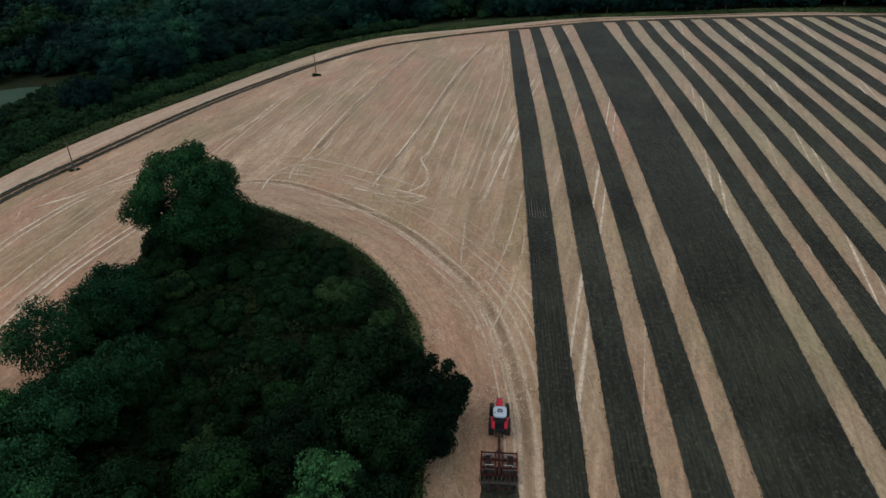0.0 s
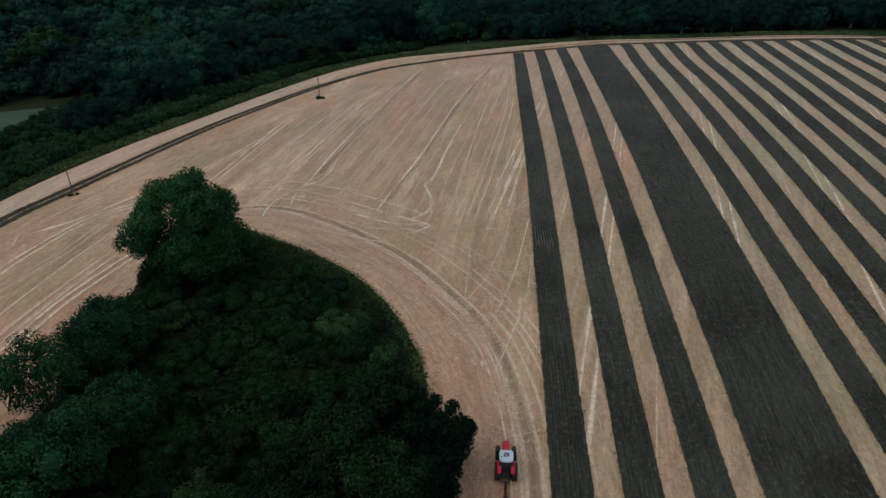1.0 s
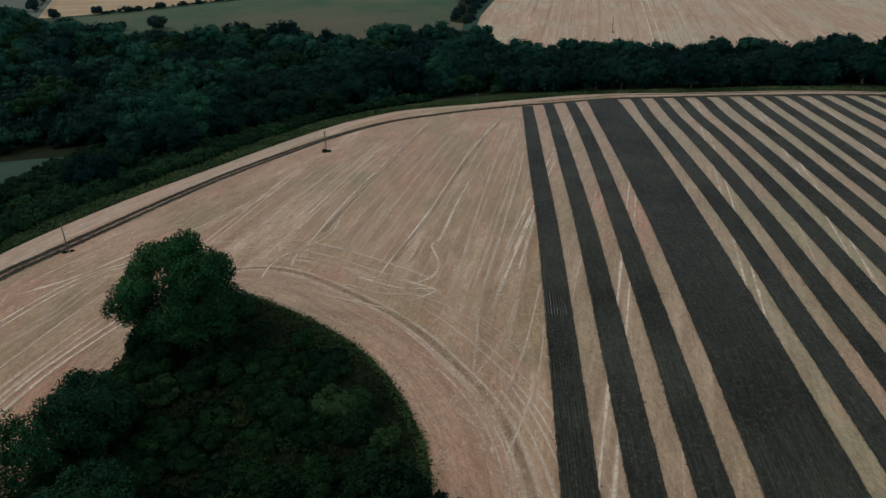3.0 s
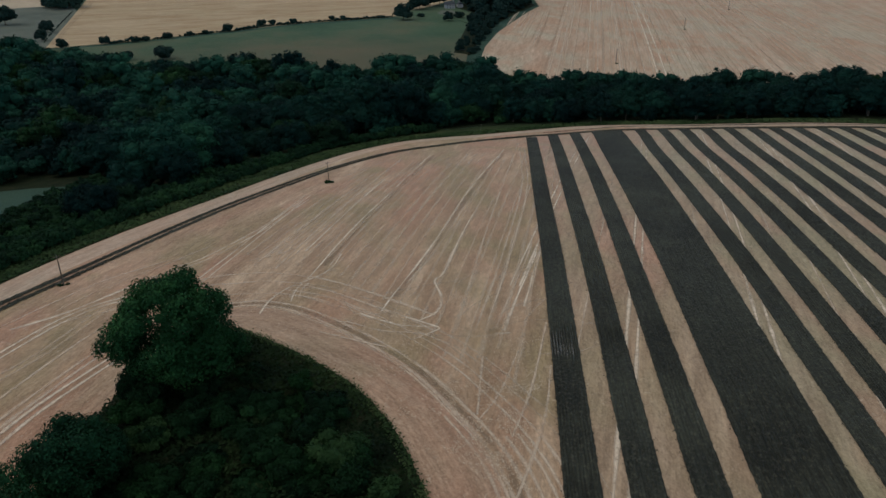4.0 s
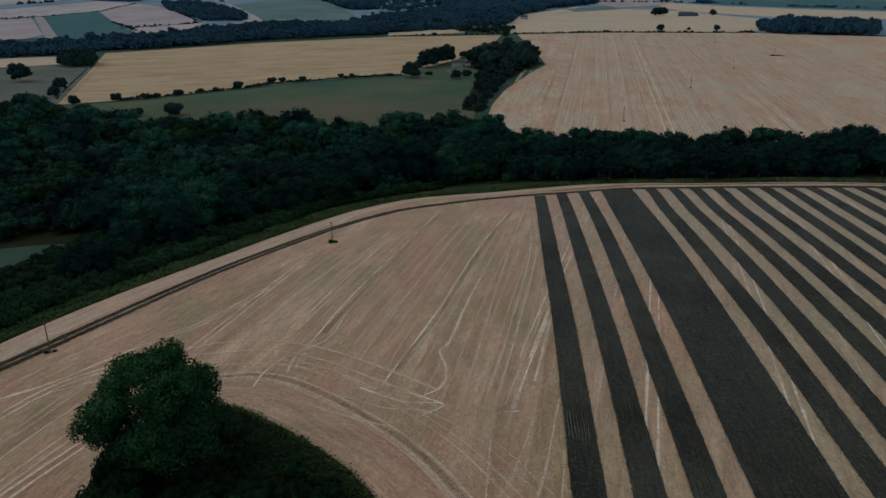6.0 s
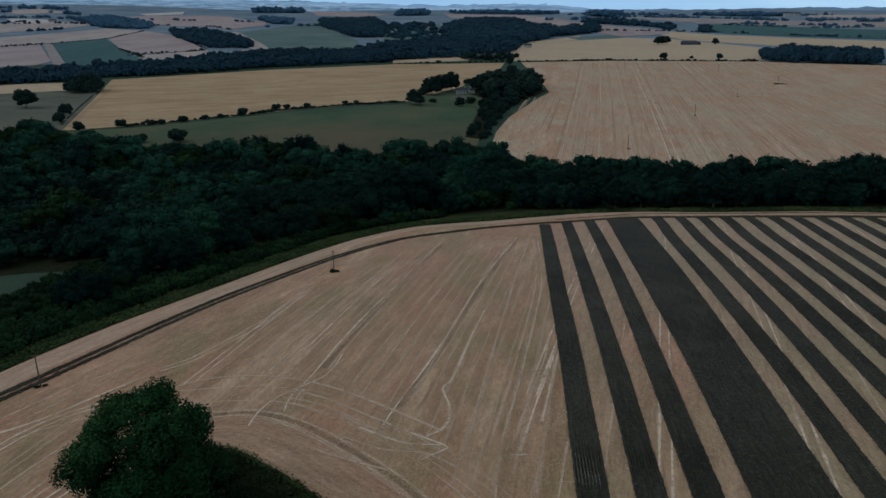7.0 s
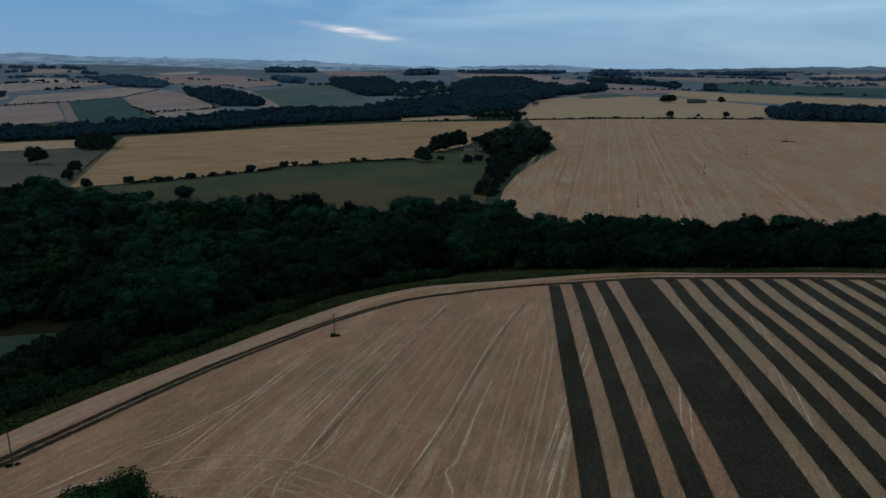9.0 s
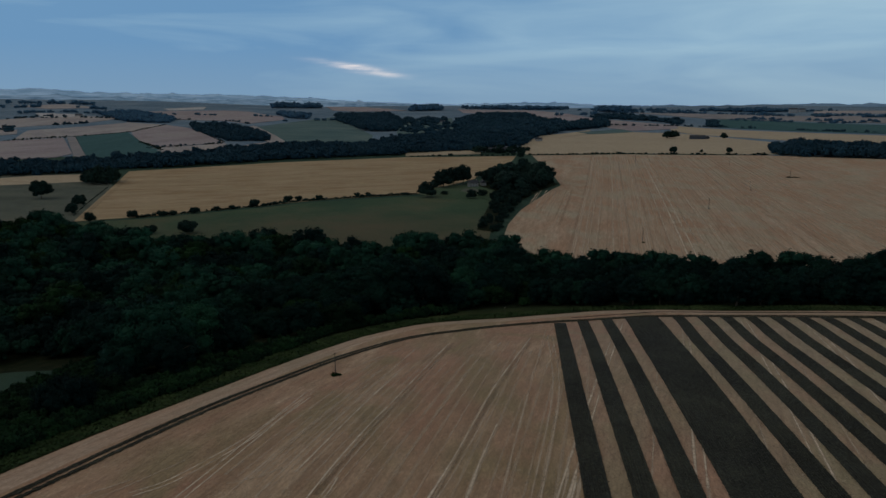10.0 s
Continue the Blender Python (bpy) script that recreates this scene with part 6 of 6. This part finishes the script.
def mudguard_mesh(s, radius, width, x):
    """A curved guard over a wheel, narrower towards the rear, with a lip on its outer side."""
    bm = bmesh.new()
    rows = []
    for k in range(13):
        a = math.radians(38 + 108 * k / 12)
        w = width * (1.0 - 0.30 * k / 12)
        y, z = math.cos(a) * radius, math.sin(a) * radius
        rows.append([bm.verts.new((s * (x - width / 2 + u * w), y * q - 0.3, 1.06 + z * q)) for u, q in ((0, 0.97), (0, 1.0), (0.85, 1.0), (1, 0.93))])
    for a, b in zip(rows, rows[1:]):
        for c in range(4):
            d = (c + 1) % 4
            bm.faces.new((a[c], a[d], b[d], b[c]))
    bm.faces.new(rows[0])
    bm.faces.new(rows[-1][::-1])
    bmesh.ops.recalc_face_normals(bm, faces=bm.faces)
    return bm


tractor = tagged(new("tractor"), "red tractor with a pale cab roof pulling a cultivator", "tractor")
bm = rounded_slab(bmesh.new(), 0.46, 2.6, 1.2, 2.0, 0.45, (0, 2.35, 0), ((0, 1), (0.6, 1.0), (0.88, 0.9), (1, 0.66)))
rounded_slab(bm, 0.40, 1.0, 1.15, 1.82, 0.6, (0, 3.55, 0), ((0, 1), (0.5, 1.0), (0.85, 0.86), (1, 0.55)))
part("bonnet", bm, m_red, tractor, "rounded red bonnet sloping to the front")
bm = box(bmesh.new(), (0.6, 4.6, 0.6), (0, 1.6, 0.95), bevel=0.05)
box(bm, (1.9, 0.25, 0.25), (0, 2.75, 0.78), bevel=0.04)
box(bm, (2.0, 0.35, 0.35), (0, -0.3, 1.06), bevel=0.05)
box(bm, (1.0, 1.0, 0.5), (0, -0.75, 1.25), bevel=0.06)
part("chassis", bm, m_black, tractor, "black chassis and axles")
part("front_weight", rounded_slab(bmesh.new(), 0.42, 0.7, 0.6, 1.25, 0.6, (0, 4.3, 0)), m_weight, tractor, "grey front weight block")
grille = part("grille", box(bmesh.new(), (0.6, 0.06, 0.5), (0, 4.06, 1.45), bevel=0.02), m_black, tractor)
for s in (-1, 1):
    part("headlight", box(bmesh.new(), (0.2, 0.08, 0.14), (s * 0.22, 4.09, 1.6), bevel=0.03), m_lamp, tractor)
    part("mudguard", mudguard_mesh(s, 1.2, 0.58, 0.88), m_red, tractor, "curved red rear mudguard")
    part("front_mudguard", box(bmesh.new(), (0.5, 0.9, 0.06), (s * 0.98, 2.75, 1.68), bevel=0.02), m_black, tractor)
    part("step", box(box(bmesh.new(), (0.35, 0.5, 0.06), (s * 0.85, 1.35, 0.6), bevel=0.01), (0.35, 0.5, 0.06), (s * 0.85, 1.35, 0.95), bevel=0.01), m_black, tractor)
    part("mirror", rod(box(bmesh.new(), (0.22, 0.06, 0.4), (s * 1.12, 1.25, 2.4), bevel=0.02), (s * 0.8, 1.15, 2.5), (s * 1.12, 1.25, 2.5), 0.02), m_black, tractor)
    wheel(tractor, s * 1.04, -0.3, 1.08, 0.66, 20)
    wheel(tractor, s * 1.0, 2.75, 0.8, 0.56, 18)
cab = part("cab", box(bmesh.new(), (1.6, 1.75, 1.5), (0, 0.3, 2.2), taper=(0.94, 0.9), bevel=0.08), m_cab_glass, tractor, "dark glazed cab")
for sx in (-1, 1):
    for y0, y1 in ((-0.58, -0.48), (1.18, 1.02)):
        part("pillar", rod(bmesh.new(), (sx * 0.8, y0, 1.45), (sx * 0.76, y1, 2.95), 0.05), m_black, cab)
roof = part("roof", rounded_slab(bmesh.new(), 0.85, 1.85, 2.9, 3.14, 0.5, (0, 0.3, 0)), m_white, tractor, "pale blue-white rounded cab roof")
for at, size in (((0, 0.62, 3.15), (0.5, 0.16, 0.05)), ((-0.26, 0.36, 3.15), (0.14, 0.42, 0.05)), ((0.26, 0.36, 3.15), (0.14, 0.42, 0.05)), ((0, 0.18, 3.15), (0.62, 0.12, 0.05))):
    part("roof_vent", box(bmesh.new(), size, at, bevel=0.015), m_black, roof, "dark vent on the cab roof")
part("hatch", box(bmesh.new(), (0.3, 0.26, 0.04), (0, 0.4, 3.15), bevel=0.02), m_grey_blue, roof)
part("front_visor", box(bmesh.new(), (0.9, 0.22, 0.08), (0, 1.22, 2.98), bevel=0.03), m_black, roof)
part("beacon", rod(bmesh.new(), (-0.62, 0.0, 3.08), (-0.62, 0.0, 3.26), 0.07, 0.05, 12), m_black, roof)
for x in (-0.6, 0.6):
    part("work_lamp", box(bmesh.new(), (0.2, 0.08, 0.12), (x, 1.2, 3.0), bevel=0.02), m_lamp, roof)
part("exhaust", rod(rod(bmesh.new(), (0.55, 1.35, 1.6), (0.55, 1.35, 2.6), 0.08), (0.55, 1.35, 2.6), (0.55, 1.3, 2.9), 0.045), m_black, tractor)
bm = bmesh.new()
for s in (-1, 1):
    rod(bm, (s * 0.4, -0.4, 0.8), (s * 0.45, -1.6, 0.65), 0.06)
    rod(bm, (s * 0.42, -0.5, 1.5), (s * 0.45, -1.3, 0.7), 0.05)
box(bm, (1.0, 0.12, 0.12), (0, -1.6, 0.65), bevel=0.02)
part("linkage", bm, m_black, tractor)
TX, TY, TTURN = -0.05, 63.9, 1.6
stand(tractor, TX, TY, TTURN)

cultivator = tagged(new("cultivator"), "wide rust-red trailed cultivator with tines and a roller", "cultivator")
bm = rod(bmesh.new(), (0, -0.6, 0.65), (0, -3.4, 0.85), 0.13)
box(bm, (0.24, 3.8, 0.24), (0, -5.2, 1.08), bevel=0.03)
for s in (-1, 1):
    rod(bm, (0, -2.6, 0.75), (s * 0.35, -3.5, 0.85), 0.07)
part("drawbar", bm, m_rust, cultivator)
bm = bmesh.new()
for y in (-3.5, -4.6, -5.8, -6.9):
    box(bm, (4.3, 0.16, 0.16), (0, y, 0.9), bevel=0.02)
for x in (-2.1, -1.3, -0.45, 0.45, 1.3, 2.1):
    box(bm, (0.14, 3.6, 0.14), (x, -5.2, 0.94), bevel=0.02)
part("frame", bm, m_rust, cultivator)
for s in (-1, 1):
    part("side_frame", box(box(bmesh.new(), (0.2, 3.2, 0.22), (s * 2.12, -5.0, 1.02), bevel=0.03), (0.34, 0.5, 0.3), (s * 1.98, -4.6, 1.05), bevel=0.04), m_red_side, cultivator, "brighter red side arm")
    part("deck", box(box(bmesh.new(), (0.75, 1.5, 0.1), (s * 1.35, -4.55, 0.86), bevel=0.03), (0.7, 0.9, 0.1), (s * 1.0, -6.2, 0.86), bevel=0.03), m_black, cultivator, "dark soil-covered plate")
    for x in (0.28, 0.95, 1.75):
        part("spring", rod(rod(bmesh.new(), (s * x, -3.7, 1.0), (s * x, -4.2, 1.2), 0.06), (s * x, -4.2, 1.2), (s * (x + 0.1), -4.7, 0.8), 0.05), m_steel, cultivator)
    for y in (-3.95, -5.55):
        part("hydraulic_pipe", rod(rod(bmesh.new(), (s * 0.55, y, 1.12), (s * 1.6, y, 1.12), 0.045), (s * 1.6, y, 1.12), (s * 1.68, y - 0.25, 1.02), 0.03), m_white_pipe, cultivator, "pale grey hydraulic pipe")
    part("pipe_run", rod(bmesh.new(), (s * 1.62, -4.1, 1.12), (s * 1.62, -5.5, 1.1), 0.03), m_black, cultivator)
for row_y, tilt in ((-3.9, 16), (-5.2, -16)):
    for k in range(16):
        x = -2.05 + k * 0.273
        disc = rod(bmesh.new(), (-0.02, 0, 0), (0.02, 0, 0), 0.29, 0.25, 18)
        bmesh.ops.transform(disc, matrix=pose(x, row_y, 0.27, 0, 0, tilt), verts=disc.verts)
        part("disc", disc, m_black, cultivator)
for k in range(26):
    row, col = divmod(k, 9)
    x = -2.0 + col * 0.5 + row * 0.16
    part("tine", rod(rod(bmesh.new(), (x, -4.6 - row * 1.15, 0.85), (x, -4.95 - row * 1.15, 0.45), 0.045), (x, -4.95 - row * 1.15, 0.45), (x, -4.75 - row * 1.15, 0.02), 0.04), m_steel, cultivator)
for s in (-1, 1):
    part("ram", rod(rod(bmesh.new(), (s * 0.5, -4.1, 1.15), (s * 1.5, -4.1, 1.15), 0.07), (s * 1.5, -4.1, 1.15), (s * 1.95, -4.1, 1.15), 0.04), m_steel, cultivator, "bright steel hydraulic ram")
    part("ram", rod(rod(bmesh.new(), (s * 0.5, -6.3, 1.15), (s * 1.5, -6.3, 1.15), 0.07), (s * 1.5, -6.3, 1.15), (s * 1.95, -6.3, 1.15), 0.04), m_steel, cultivator, "bright steel hydraulic ram")
    part("end_disc", rod(bmesh.new(), (s * 2.25, -7.0, 0.42), (s * 2.3, -7.0, 0.42), 0.42, None, 24), m_steel, cultivator)
    wheel(cultivator, s * 1.2, -8.6, 0.5, 0.36, 16)
bm = bmesh.new()
for x in np.linspace(-2.1, 2.1, 22):
    rod(bm, (x - 0.03, -7.6, 0.36), (x + 0.03, -7.6, 0.36), 0.36, None, 18)
rod(bm, (-2.15, -7.6, 0.36), (2.15, -7.6, 0.36), 0.12)
part("roller", bm, m_steel, cultivator, "steel packer roller")
bm = box(bmesh.new(), (2.6, 0.12, 0.12), (0, -8.6, 0.75), bevel=0.02)
for s in (-1, 1):
    box(bm, (0.12, 1.9, 0.12), (s * 1.2, -7.8, 0.85), bevel=0.02)
part("rear_frame", bm, m_rust, cultivator)
hose = bmesh.new()
for s in (-0.08, 0.08):
    pts = [Vector((s, -1.0, 1.2)), Vector((s * 2, -1.9, 0.95)), Vector((s * 3, -2.8, 1.05)), Vector((s * 4, -3.6, 1.1))]
    for a, b in zip(pts, pts[1:]):
        rod(hose, a, b, 0.025, None, 6)
part("hose", hose, m_black, cultivator)
stand(cultivator, TX, TY - 0.95, TTURN)
tilled("tilled_strip", [(0.45, 2), (0.45, 20), (0.4, 40), (0.2, 57.6)], 4.3, 90, "freshly tilled dark strip under the cultivator")
